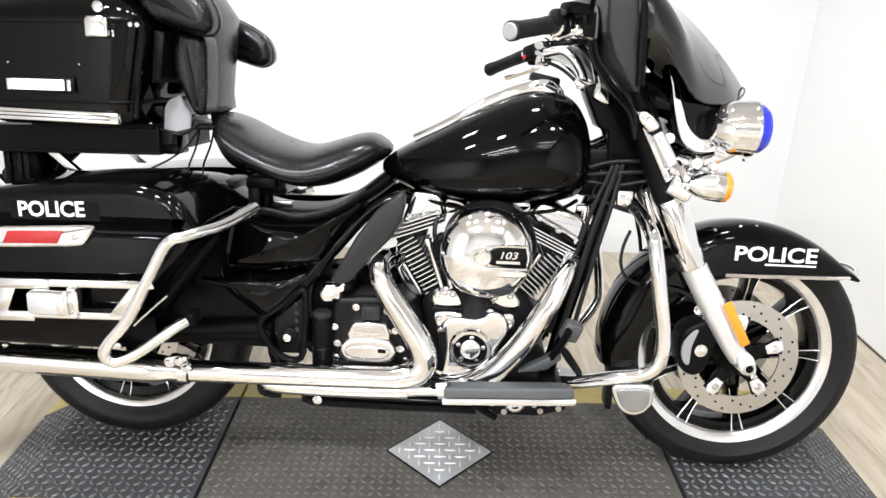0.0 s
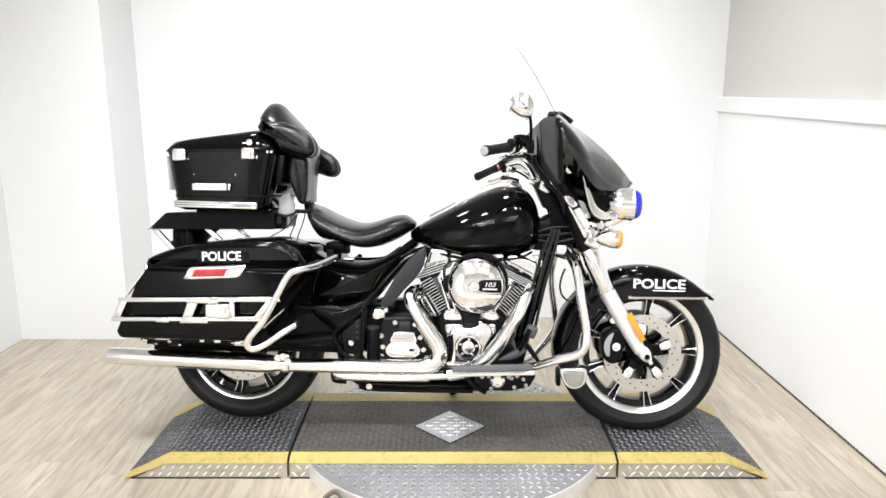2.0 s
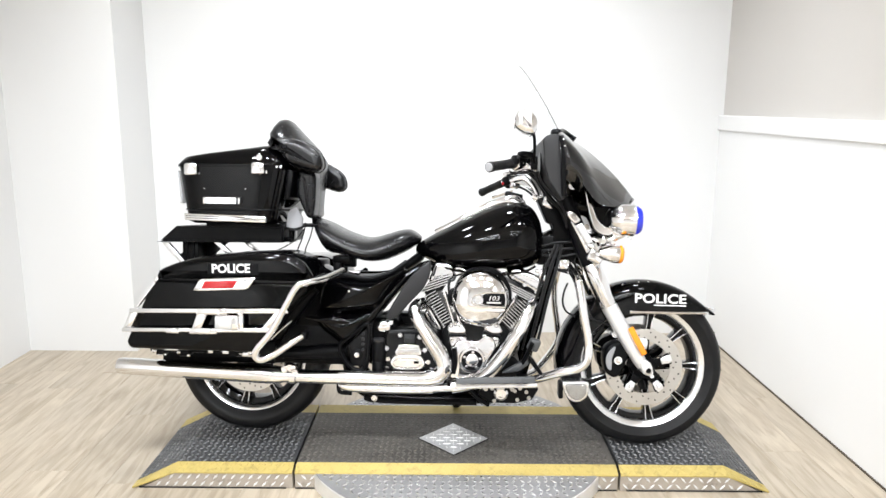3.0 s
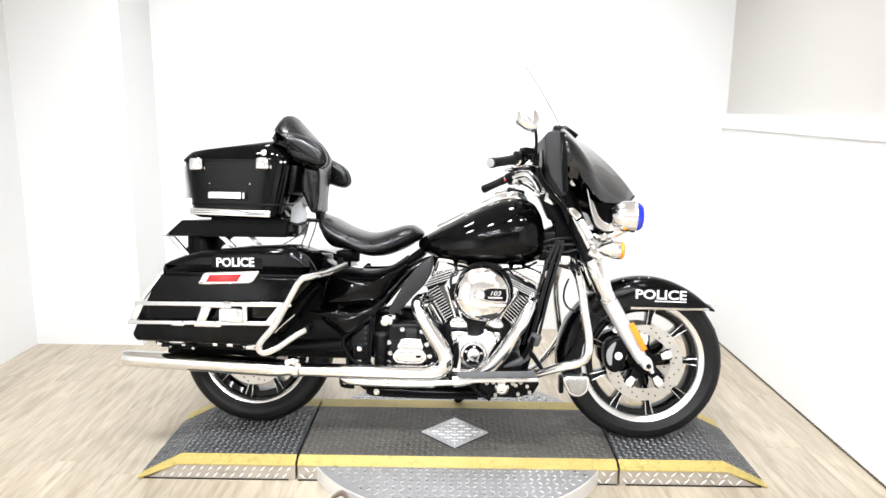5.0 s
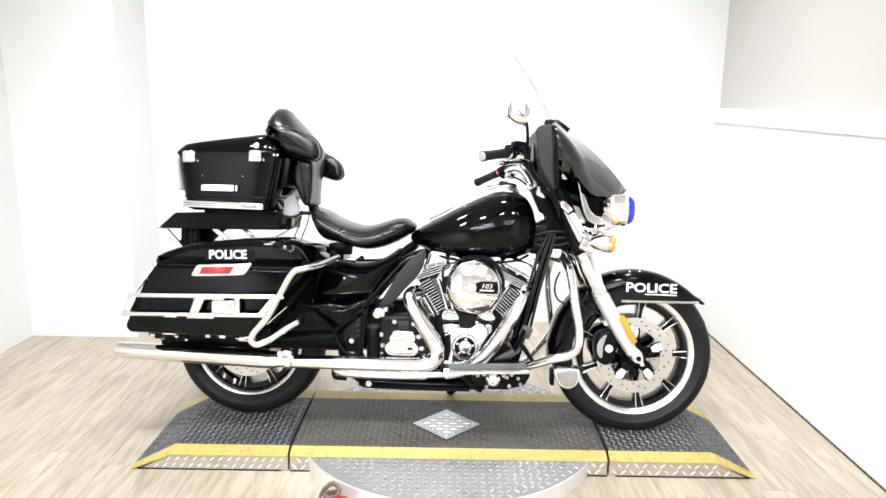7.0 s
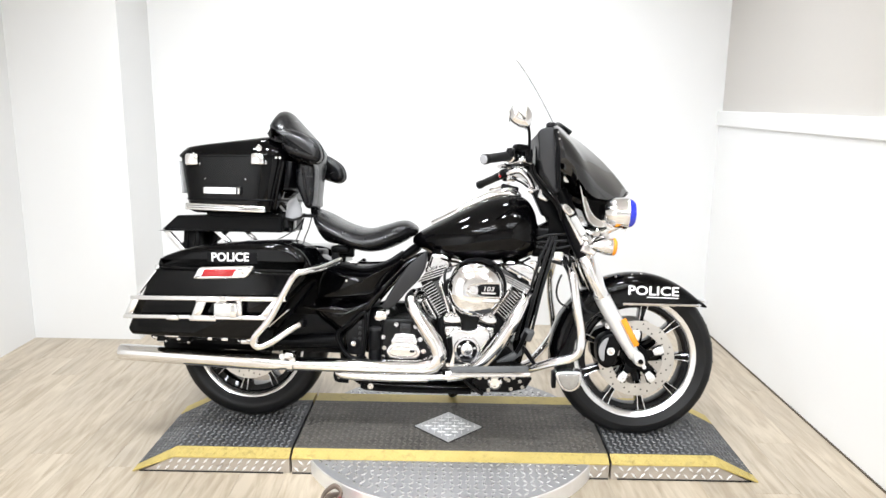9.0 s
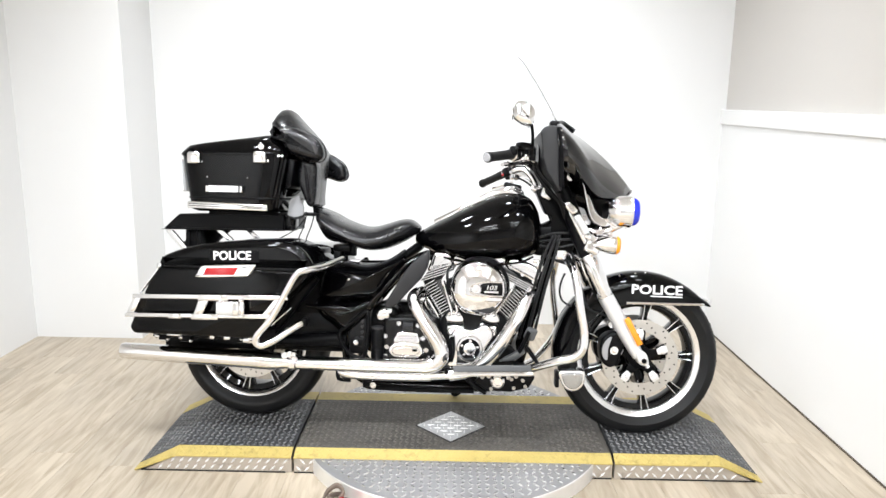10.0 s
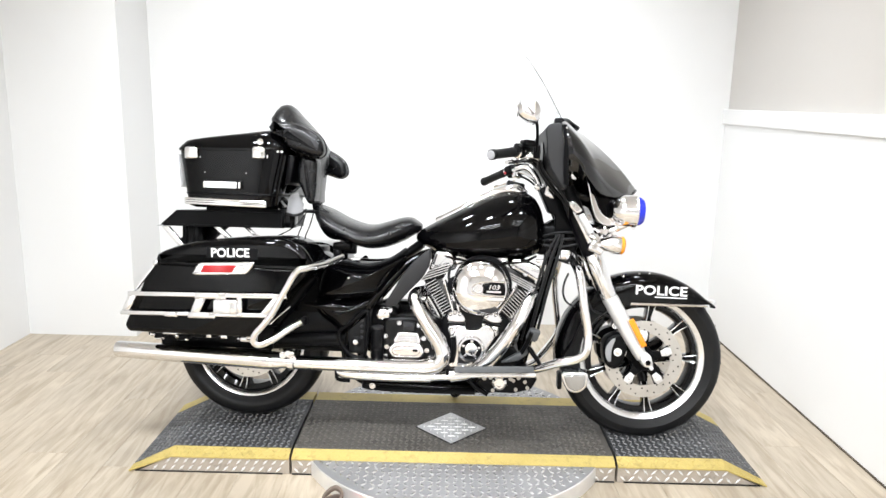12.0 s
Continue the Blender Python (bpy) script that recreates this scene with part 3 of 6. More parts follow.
# ---- front fender
def fender(ang0, ang1, r_of, in_of, hw, steps=30, cx=WB):
    rings = []
    for k in range(steps + 1):
        a = radians(ang0 + (ang1 - ang0) * k / steps)
        ro, ri = r_of(math.degrees(a)), in_of(math.degrees(a))
        sec = []
        for y, rr in ((-hw, ri), (-hw * 1.02, ri + (ro - ri) * 0.35), (-hw, ri + (ro - ri) * 0.66), (-hw * 0.86, ri + (ro - ri) * 0.86), (-hw * 0.5, ri + (ro - ri) * 0.975), (0, ro)):
            sec.append((y, rr))
        sec = sec + [(-y, rr) for y, rr in sec[-2::-1]]
        inner = [(y * 0.95, rr - (0.005 if abs(y) < hw * 0.9 else 0.0)) for y, rr in sec[::-1]]
        rings.append([(cx + rr * math.cos(a), y, R + rr * math.sin(a)) for y, rr in sec + inner])
    return ring_loft(rings)


def fr_in(a):
    if a < 112:
        return min(0.347, 0.222 / math.sin(radians(a)))
    return 0.2395 + (a - 112) * 0.0004


ff = part("front_fender", fender(38.5, 186, lambda a: 0.352 + (0.006 if a < 45 else 0), fr_in, 0.086, 40), PAINT, bike, "gloss black front fender with white lettering", m=STEER, split=50)
part("fender_trim", tube([(1.556, -0.089, 0.5445), (1.7, -0.0895, 0.545), (1.86, -0.085, 0.546), (1.905, -0.05, 0.552), (1.915, 0, 0.556), (1.905, 0.05, 0.552), (1.86, 0.085, 0.546), (1.7, 0.0895, 0.545), (1.556, 0.089, 0.5445)], 0.0062, 8, 4), CHROME, ff, "chrome trim strip")
txt = lettering("POLICE", 0.052, 0.0007)
xs = [v.co.x for v in txt.verts]
moved(txt, Matrix.Diagonal((0.205 / (max(xs) - min(xs)), 1, 1, 1)))
moved(txt, Matrix.Translation((1.572, -0.0893, 0.584)) @ Matrix.Rotation(radians(0.6), 4, "Y") @ TURN)
part("lettering", txt, DECAL, ff, "white POLICE lettering")
part("lettering_underline", box((1.716, -0.0888, 0.5735), (0.128, 0.0012, 0.0045), rot=(0, 0.6, 0)), DECAL, ff)
for x, y, z in ((1.529, -0.060, 0.652), (1.596, -0.052, 0.661), (1.637, -0.048, 0.663)):
    part("fender_rivet", lathe([(0, 0), (0.0055, 0), (0.004, 0.003), (0, 0.004)], 12, Matrix.Translation((x, y, z)) @ Euler((radians(50), 0, 0)).to_matrix().to_4x4()), CHROME, ff)

# ---- fork, brakes
for s, sname in ((-1, "right"), (1, "left")):
    y = 0.12 * s
    leg = empty("fork_leg", bike, STEER)
    part("fork_cover", tube([(1.276, y, 1.0), (1.386, y, 0.737)], 0.035, 20, 1), SATIN, leg, "satin black fork cover")
    part("fork_shroud", lathe([(0.033, 0), (0.037, 0.006), (0.037, 0.18), (0.034, 0.186), (0.03, 0.186)], 28, along((1.386, y, 0.742), (1.465, y, 0.56))), CHROME, leg, "polished fork shroud")
    part("slider", lathe([(0, -0.005), (0.030, -0.005), (0.032, 0.01), (0.0315, 0.12), (0.029, 0.2), (0.026, 0.25), (0.022, 0.28), (0.0, 0.285)], 28, along((1.462, y, 0.575), (1.608, y, 0.325))), SILVER, leg, "silver fork slider")
    clamp = part("axle_clamp", pillow([(1.588, 0.352), (1.606, 0.362), (1.630, 0.348), (1.640, 0.322), (1.640, 0.302), (1.622, 0.298), (1.600, 0.310)], y - s * 0.02, y + s * 0.03, 0.008, 3, 3), SILVER, leg)
    part("axle_hole", lathe([(0, 0), (0.010, 0), (0.011, 0.0015), (0.013, 0.0015), (0.013, 0)], 20, Matrix.Translation((1.620, y + s * 0.0305, 0.320)) @ Euler((radians(-90 * s), 0, 0)).to_matrix().to_4x4()), SATIN, clamp)
    part("axle_ring", lathe([(0.010, 0), (0.015, 0), (0.015, 0.003), (0.010, 0.004)], 24, Matrix.Translation((1.620, y + s * 0.0302, 0.320)) @ Euler((radians(-90 * s), 0, 0)).to_matrix().to_4x4(), True), ALU, clamp)
    part("axle_nut", moved(bolt(0.006, 0.008), Matrix.Translation((1.635, y + s * 0.028, 0.298)) @ Euler((radians(-90 * s), 0, 0)).to_matrix().to_4x4()), CHROME, leg)
    part("fork_reflector", moved(box((0, 0, 0), (0.024, 0.008, 0.122), 0.004, 2), Matrix.Translation((1.573, y + s * 0.036, 0.437)) @ Matrix.Rotation(radians(-28.5), 4, "Y")), AMBER, leg, "amber side reflector")
    cal = part("brake_caliper", pillow([(1.452, 0.38), (1.475, 0.415), (1.53, 0.43), (1.552, 0.40), (1.543, 0.35), (1.52, 0.295), (1.49, 0.282), (1.458, 0.31)], 0.05 * s, 0.118 * s, 0.012, 3, 3), SATIN, bike, "black brake caliper with silver insert", m=STEER)
    part("caliper_insert", pillow([(1.462, 0.375), (1.482, 0.402), (1.497, 0.405), (1.483, 0.36), (1.482, 0.315), (1.467, 0.318), (1.458, 0.345)], 0.112 * s, 0.1205 * s, 0.003, 2, 2), GREYCAP, cal)
    part("caliper_bolt", moved(bolt(0.012, 0.006), side(1.507, -0.118, 0.352) if s < 0 else Matrix.Translation((1.507, 0.118, 0.352)) @ Euler((radians(-90), 0, 0)).to_matrix().to_4x4()), CHROME, cal)
    part("caliper_bracket", prism([(1.52, 0.45), (1.56, 0.43), (1.57, 0.40), (1.54, 0.36), (1.50, 0.40)], 0.085 * s, 0.1 * s, 0.004), SILVER, cal)
    part("brake_hose", tube([(1.53, 0.1 * s, 0.44), (1.50, 0.11 * s, 0.475), (1.45, 0.10 * s, 0.50), (1.40, 0.09 * s, 0.52), (1.37, 0.06 * s, 0.62), (1.33, 0.05 * s, 0.75)], 0.005, 8, 5), RUBBER, cal)
bolts(bike, [(1.497, -0.1, 0.455), (1.53, -0.104, 0.447)], CHROME, 0.010, 0.012, STEER)
part("triple_clamp", join(box((1.375, 0, 0.79), (0.09, 0.29, 0.05), 0.015, 3, rot=(0, 26, 0)), box((1.285, 0, 0.985), (0.10, 0.29, 0.04), 0.015, 3, rot=(0, 26, 0))), SATIN, bike, m=STEER)
part("steering_head", tube([(1.335, 0, 0.74), (1.262, 0, 0.92)], 0.036, 20, 1), PAINT, bike)
part("head_cover", prism([(1.178, 0.992), (1.20, 1.005), (1.275, 0.99), (1.36, 0.80), (1.33, 0.73), (1.28, 0.72), (1.248, 0.80), (1.246, 0.890), (1.222, 0.897)], 0.06, -0.06, 0.008, 3), SATIN, bike, "satin black steering head cover")
strobe = part("fork_lamp", join(prism([(1.278, 0.944), (1.292, 0.948), (1.382, 0.784), (1.366, 0.778)], -0.140, -0.160, 0.003), pillow([(1.280, 0.932), (1.284, 0.945), (1.298, 0.949), (1.314, 0.940), (1.336, 0.912), (1.314, 0.896), (1.292, 0.914)], -0.150, -0.182, 0.009, 4, 3)), CHROME, bike, "chrome strobe lamp on the fork cover", m=STEER, split=50)
part("lamp_lens", prism([(1.318, 0.890), (1.342, 0.903), (1.387, 0.830), (1.362, 0.815)], -0.152, -0.178, 0.006, 3), CLEARLENS, strobe)
part("lens_band", prism([(1.311, 0.897), (1.337, 0.911), (1.341, 0.904), (1.315, 0.890)], -0.150, -0.179, 0.002), SATIN, strobe)
part("bolt", bolt(0.008, 0.008), CHROME, strobe, m=side(1.306, -0.182, 0.925))

# ---- lamps on the fork
for s in (-1, 1):
    lamp = empty("pursuit_lamp", bike, STEER)
    tagged(lamp, "chrome pursuit lamp with a blue lens" if s < 0 else "chrome pursuit lamp on the far fork side")
    part("lamp_bucket", lathe([(0, -0.045), (0.03, -0.042), (0.052, -0.022), (0.060, 0.0), (0.061, 0.03), (0.063, 0.034), (0.063, 0.046), (0.058, 0.05), (0.054, 0.046)], 40, along((1.487, s * 0.2, 0.914), (1.587, s * 0.2, 0.912))), CHROME, lamp)
    part("lamp_lens", lathe([(0.056, 0.042), (0.055, 0.062), (0.046, 0.074), (0.025, 0.080), (0, 0.082)], 40, along((1.487, s * 0.2, 0.914), (1.587, s * 0.2, 0.912))), BLUE, lamp, "blue glass lens")
    part("lamp_bolt", bolt(0.008, 0.008), CHROME, lamp, m=Matrix.Translation((1.52, s * 0.2 - 0.02, 0.850)) @ Euler((radians(180), 0, 0)).to_matrix().to_4x4())
    sig = empty("turn_signal", bike, STEER)
    tagged(sig, "chrome bullet turn signal with amber lens")
    sm = along((1.398, s * 0.207, 0.786), (1.498, s * 0.207, 0.780))
    part("signal_body", lathe([(0, 0), (0.016, 0.004), (0.028, 0.022), (0.034, 0.05), (0.036, 0.078), (0.034, 0.082)], 32, sm), CHROME, sig)
    part("signal_lens", lathe([(0.0345, 0.078), (0.035, 0.090), (0.028, 0.097), (0, 0.1)], 32, sm), AMBER, sig)
    part("signal_stem", tube([(1.40, s * 0.2, 0.79), (1.385, s * 0.17, 0.83), (1.38, s * 0.1, 0.85)], 0.011, 10, 3), CHROME, sig)
bar = part("lamp_bracket", tube([(1.47, -0.2, 0.862), (1.46, -0.15, 0.852), (1.42, -0.08, 0.85), (1.41, 0, 0.85), (1.42, 0.08, 0.85), (1.46, 0.15, 0.852), (1.47, 0.2, 0.862)], 0.016, 14, 4), CHROME, bike, "chrome lamp bracket bar", m=STEER)
part("bracket_plate", join(tube([(1.385, -0.165, 0.838), (1.417, -0.180, 0.830), (1.449, -0.185, 0.836), (1.479, -0.188, 0.850), (1.503, -0.19, 0.862)], 0.0125, 12, 4), lathe([(0, 0), (0.016, 0), (0.018, 0.006), (0.018, 0.020), (0.012, 0.026), (0, 0.026)], 18, side(1.420, -0.175, 0.832)), lathe([(0, 0), (0.012, 0), (0.013, 0.004), (0.013, 0.016), (0.008, 0.020), (0, 0.020)], 16, side(1.457, -0.185, 0.826)), tube([(1.40, -0.16, 0.815), (1.43, -0.18, 0.812), (1.452, -0.195, 0.803)], 0.008, 10, 4)), CHROME, bar)
for y in (-0.15, 0.15):
    part("bracket_clamp", join(box((1.397, y, 0.775), (0.062, 0.080, 0.062), 0.012, 3, rot=(0, 26, 0)), box((1.385, y * 1.05, 0.805), (0.050, 0.070, 0.016), 0.005, 2, rot=(0, 26, 0))), CHROME, bar)
bolts(bike, [(1.40, -0.188, 0.80), (1.385, -0.188, 0.775), (1.36, -0.17, 0.885)], CHROME, 0.009, 0.008, STEER)


# ---- fairing
def grid_shell(tops, mids, bots, thick, n=4, rows=10):
    """A skin between two edge lines through a middle line, mirrored to the other side, with thickness."""
    T, M, B = (smooth_loop(q, n, False) for q in (tops, mids, bots))
    T, M, B = ([Vector((p.x, -p.y, p.z)) for p in q[:-1]][::1] + q[::-1] for q in (T, M, B))
    bm = bmesh.new()
    g = []
    for a, c, b in zip(T, M, B):
        ctrl = 2 * c - (a + b) / 2
        g.append([bm.verts.new(a * (1 - t) ** 2 + ctrl * 2 * t * (1 - t) + b * t * t) for t in (j / rows for j in range(rows + 1))])
    for p, q in zip(g, g[1:]):
        for j in range(rows):
            bm.faces.new((p[j], p[j + 1], q[j + 1], q[j]))
    bmesh.ops.recalc_face_normals(bm, faces=bm.faces[:])
    geom = bmesh.ops.solidify(bm, geom=bm.faces[:], thickness=thick)
    return bm


fair = empty("fairing", bike, STEER)
tagged(fair, "black batwing fairing with inner panel and clear windscreen")
tops = [(1.238, -0.302, 1.13), (1.228, -0.298, 1.205), (1.232, -0.255, 1.238), (1.243, -0.17, 1.262), (1.255, -0.09, 1.276), (1.262, 0, 1.282)]
bots = [(1.244, -0.303, 1.100), (1.301, -0.294, 1.077), (1.346, -0.270, 1.019), (1.409, -0.226, 0.969), (1.525, -0.110, 0.972), (1.578, 0, 1.004)]
mids = [(1.244, -0.305, 1.115), (1.276, -0.309, 1.143), (1.320, -0.282, 1.135), (1.364, -0.210, 1.119), (1.412, -0.110, 1.125), (1.446, 0, 1.150)]
part("outer_fairing", grid_shell(tops, mids, bots, 0.006, 5, 14), FAIRPAINT, fair, "gloss black outer fairing shell", split=60)
part("fairing_lip", tube(bots[1:] + [(x, -y, z) for x, y, z in bots[-2:0:-1]], 0.0025, 8, 6), FAIRPAINT, fair)
part("inner_fairing", prism([(1.168, 1.205), (1.181, 1.224), (1.202, 1.230), (1.226, 1.230), (1.246, 1.217), (1.251, 1.101), (1.254, 0.985), (1.242, 0.985), (1.194, 1.060), (1.177, 1.115), (1.174, 1.161)], 0.290, -0.290, 0.020, 5), PLASTIC, fair, "textured dark inner fairing panel", split=60)
part("fairing_edge", tube([(1.236, -0.292, 1.222), (1.246, -0.300, 1.15), (1.247, -0.300, 1.09), (1.252, -0.293, 1.0)], 0.010, 10, 5), SATIN, fair)
part("nacelle", pillow([(1.25, 1.09), (1.33, 1.03), (1.42, 0.985), (1.50, 0.975), (1.515, 0.91), (1.47, 0.862), (1.42, 0.872), (1.375, 0.92), (1.32, 0.935), (1.27, 0.96)], 0.14, -0.14, 0.04, 5, 3), PAINT, fair, "gloss black headlamp nacelle")
part("nacelle_trim", pillow([(1.345, 1.040), (1.358, 1.032), (1.374, 1.000), (1.386, 0.961), (1.398, 0.926), (1.415, 0.901), (1.438, 0.886), (1.460, 0.888), (1.476, 0.884), (1.482, 0.858), (1.435, 0.852), (1.408, 0.862), (1.388, 0.883), (1.375, 0.918), (1.364, 0.960), (1.355, 1.005)], -0.10, -0.166, 0.004, 4, 3), CHROME, fair, "chrome nacelle trim", split=60)
part("nacelle_cowl", pillow([(1.352, 1.050), (1.385, 1.016), (1.412, 0.985), (1.465, 0.958), (1.476, 0.930), (1.474, 0.890), (1.440, 0.876), (1.408, 0.890), (1.386, 0.940), (1.368, 0.995)], -0.10, -0.158, 0.010, 4, 3), PAINT, fair, "gloss black headlamp nacelle side", split=60)
part("dash_panel", pillow([(1.165, 1.085), (1.20, 1.12), (1.25, 1.10), (1.262, 1.0), (1.235, 0.985), (1.200, 1.02)], 0.13, -0.13, 0.015, 3, 3), SATIN, fair, "black inner dash panel")
part("speaker_pod", lathe([(0, 0.012), (0.014, 0.01), (0.018, 0), (0.018, -0.01)], 20, side(1.305, -0.13, 1.045)), CHROME, fair)
part("speaker_grille", lathe([(0, 0), (0.05, 0), (0.052, 0.006), (0, 0.01)], 28, Matrix.Translation((1.176, -0.16, 1.12)) @ Euler((0, radians(-90), 0)).to_matrix().to_4x4()), SATIN, fair)
part("gauge_hood", join(box((1.227, -0.20, 1.244), (0.036, 0.05, 0.028), 0.007, 2), tube([(1.245, -0.18, 1.252), (1.275, -0.06, 1.272), (1.31, 0, 1.262), (1.335, 0.0, 1.245)], 0.008, 8, 3)), SATIN, fair, "small black vent at the screen base")
for k, (x, z) in enumerate(((1.244, 1.21), (1.249, 1.185), (1.25, 1.16))):
    part("screw", lathe([(0, 0), (0.004, 0), (0.003, 0.003), (0, 0.0035)], 10, side(x, -0.302, z)), CHROME, fair)
wt = [(1.150, -0.235, 1.40), (1.108, -0.17, 1.482), (1.088, -0.09, 1.524), (1.082, 0, 1.535)]
wb = [(1.235, -0.25, 1.245), (1.238, -0.17, 1.258), (1.247, -0.09, 1.270), (1.252, 0, 1.275)]
wm = [((a[0] + b[0]) / 2 + 0.001, (a[1] + b[1]) / 2 * 1.02, (a[2] + b[2]) / 2) for a, b in zip(wt, wb)]
ws = part("windscreen", grid_shell(wt, wm, wb, 0.0025, 4, 8), CLEAR, fair, "clear thin windscreen", split=60)
ws.visible_shadow = False
part("dash_cable", tube([(1.15, -0.10, 1.10), (1.195, -0.14, 1.06), (1.245, -0.17, 0.99), (1.262, -0.18, 0.972)], 0.006, 8, 4), RUBBER, fair)

# ---- handlebar
hb = empty("handlebar", bike, STEER)
tagged(hb, "chrome handlebar with black grips, levers and switches")
line = [(1.215, -0.03, 1.0), (1.20, -0.09, 1.03), (1.175, -0.14, 1.07), (1.12, -0.22, 1.108), (1.062, -0.30, 1.118), (0.985, -0.41, 1.095)]
part("bar_tube", tube([(x, -y, z + 0.125 * y) for x, y, z in line[::-1]][:-1] + [(1.22, 0, 1.0)] + line[1:], 0.0127, 14, 6), CHROME, hb)
for y in (-0.05, 0.05):
    part("bar_riser", box((1.225, y, 0.985), (0.05, 0.045, 0.06), 0.012, 3, rot=(0, 20, 0)), CHROME, hb)
DROOP = Matrix(((1, 0, 0, 0), (0, 1, 0, 0), (0, -0.125, 1, 0), (0, 0, 0, 1)))
for s in (-1, 1):
    before = set(hb.children)
    a, b = Vector((1.062, s * 0.305, 1.117)), Vector((0.966, s * 0.435, 1.092))
    part("grip", lathe([(0, 0), (0.016, 0), (0.0185, 0.01), (0.0185, 0.035), (0.0175, 0.04), (0.0175, 0.145), (0.0195, 0.15), (0.0195, 0.165), (0.016, 0.168), (0, 0.168)], 24, along(a, b)), RUBBER, hb, "black rubber grip")
    part("grip_cap", lathe([(0, 0.1685), (0.0165, 0.1685), (0.014, 0.172), (0, 0.173)], 24, along(a, b)), GREYCAP, hb, "worn grey grip end")
    part("switch_housing", join(moved(box((0, 0, 0), (0.042, 0.045, 0.055), 0.01, 3), along(a + Vector((0.02, -s * 0.025, 0.002)), b)), moved(box((0.0, 0.012, -0.006), (0.02, 0.03, 0.02), 0.004, 2), along(a + Vector((0.015, -s * 0.02, -0.028)), b))), SATIN, hb, "black switch housing")
    part("kill_switch", box((1.055, s * 0.29 - 0.022, 1.105), (0.010, 0.014, 0.012), 0.003, 2), RED, hb)
    part("lever", tube([(1.115, s * 0.235, 1.085), (1.105, s * 0.30, 1.085), (1.06, s * 0.375, 1.075), (1.02, s * 0.43, 1.068)], 0.008, 10, 5, radii=[0.009, 0.010, 0.007, 0.008], flat=1.2), CHROME, hb, "chrome hand lever")
    part("lever_perch", moved(box((0, 0, 0), (0.035, 0.04, 0.03), 0.009, 3), Matrix.Translation((1.108, s * 0.245, 1.095)) @ Matrix.Rotation(radians(35 * s), 4, "Z")), CHROME, hb)
    part("reservoir", box((1.125, s * 0.235, 1.128), (0.06, 0.05, 0.03), 0.009, 3, rot=(0, -8, 20 * s)), SATIN, hb, "black fluid reservoir")
    part("control_cable", tube([(1.115, s * 0.235, 1.09), (1.16, s * 0.19, 1.06), (1.215, s * 0.14, 1.0), (1.275, s * 0.12, 0.94)], 0.005, 8, 5), RUBBER, hb)
    part("clutch_line", tube([(1.09, s * 0.255, 1.105), (1.15, s * 0.20, 1.085), (1.215, s * 0.17, 1.02), (1.250, s * 0.15, 0.97)], 0.0045, 8, 5), CHROME, hb)
    if s > 0:
        for ch in set(hb.children) - before:
            ch.data.transform(DROOP)
        continue
    outline = [(1.050, 1.234), (1.052, 1.272), (1.070, 1.294), (1.107, 1.288), (1.129, 1.263), (1.131, 1.234), (1.121, 1.210), (1.099, 1.207), (1.074, 1.215)]
    mir = part("mirror_housing", join(pillow(outline, s * 0.43, s * 0.475, 0.026, 6, 4), pillow(outline, s * 0.43, s * 0.355, 0.022, 5, 4)), CHROME, hb, "chrome mirror housing", split=60)
    part("mirror_glass", moved(lathe([(0, 0.003), (0.030, 0.003), (0.031, 0), (0, 0)], 32), Matrix.Translation((1.0515, s * 0.42, 1.25)) @ Euler((0, radians(-90), 0)).to_matrix().to_4x4() @ Matrix.Diagonal((0.8, 1.5, 1, 1))), CHROME, mir)
    part("mirror_stem", tube([(1.138, s * 0.275, 1.118), (1.136, s * 0.31, 1.15), (1.130, s * 0.37, 1.19), (1.122, s * 0.40, 1.222)], 0.0058, 10, 4), SATIN, hb)
    part("stem_clamp", box((1.140, s * 0.268, 1.122), (0.026, 0.028, 0.052), 0.006, 2), SATIN, hb)
    # switch cluster and the curved chrome hand lever bracket
    part("switch_housing", join(box((1.105, s * 0.30, 1.150), (0.05, 0.05, 0.022), 0.007, 2, rot=(0, 4, 25)), box((1.065, s * 0.315, 1.128), (0.03, 0.045, 0.036), 0.008, 2)), SATIN, hb, "black switch cluster")
    part("switch_button", box((1.075, s * 0.342, 1.137), (0.012, 0.008, 0.010), 0.003), PLASTIC, hb)
    part("housing_band", lathe([(0.019, 0), (0.024, 0.002), (0.024, 0.010), (0.019, 0.012)], 24, along(a + Vector((0.005, 0.006, 0.001)), b)), CHROME, hb)
    part("housing_band", lathe([(0.019, 0), (0.022, 0.002), (0.022, 0.006), (0.019, 0.008)], 24, along(a + Vector((0.022, 0.028, 0.004)), b)), ALU, hb)
    part("lever_bracket", tube([(1.042, s * 0.30, 1.088), (1.060, s * 0.295, 1.078), (1.082, s * 0.285, 1.094), (1.115, s * 0.27, 1.108), (1.150, s * 0.25, 1.098)], 0.011, 12, 5, radii=[0.006, 0.010, 0.012, 0.014, 0.010]), CHROME, hb, "curved chrome lever bracket")
    part("bracket_screw", lathe([(0, 0), (0.008, 0), (0.007, 0.004), (0, 0.005)], 14, side(1.11, s * 0.285, 1.105)), CHROME, hb)
    for k in range(3):
        part("control_cable", tube([(1.145 + 0.006 * k, s * 0.25, 1.095), (1.158 + 0.008 * k, s * 0.24, 1.05), (1.205 + 0.012 * k, s * (0.22 + 0.01 * k), 0.99), (1.258 + 0.006 * k, s * 0.19, 0.94), (1.285, s * 0.15, 0.88)], 0.0042, 8, 5), (RUBBER, SATIN, RUBBER)[k], hb)
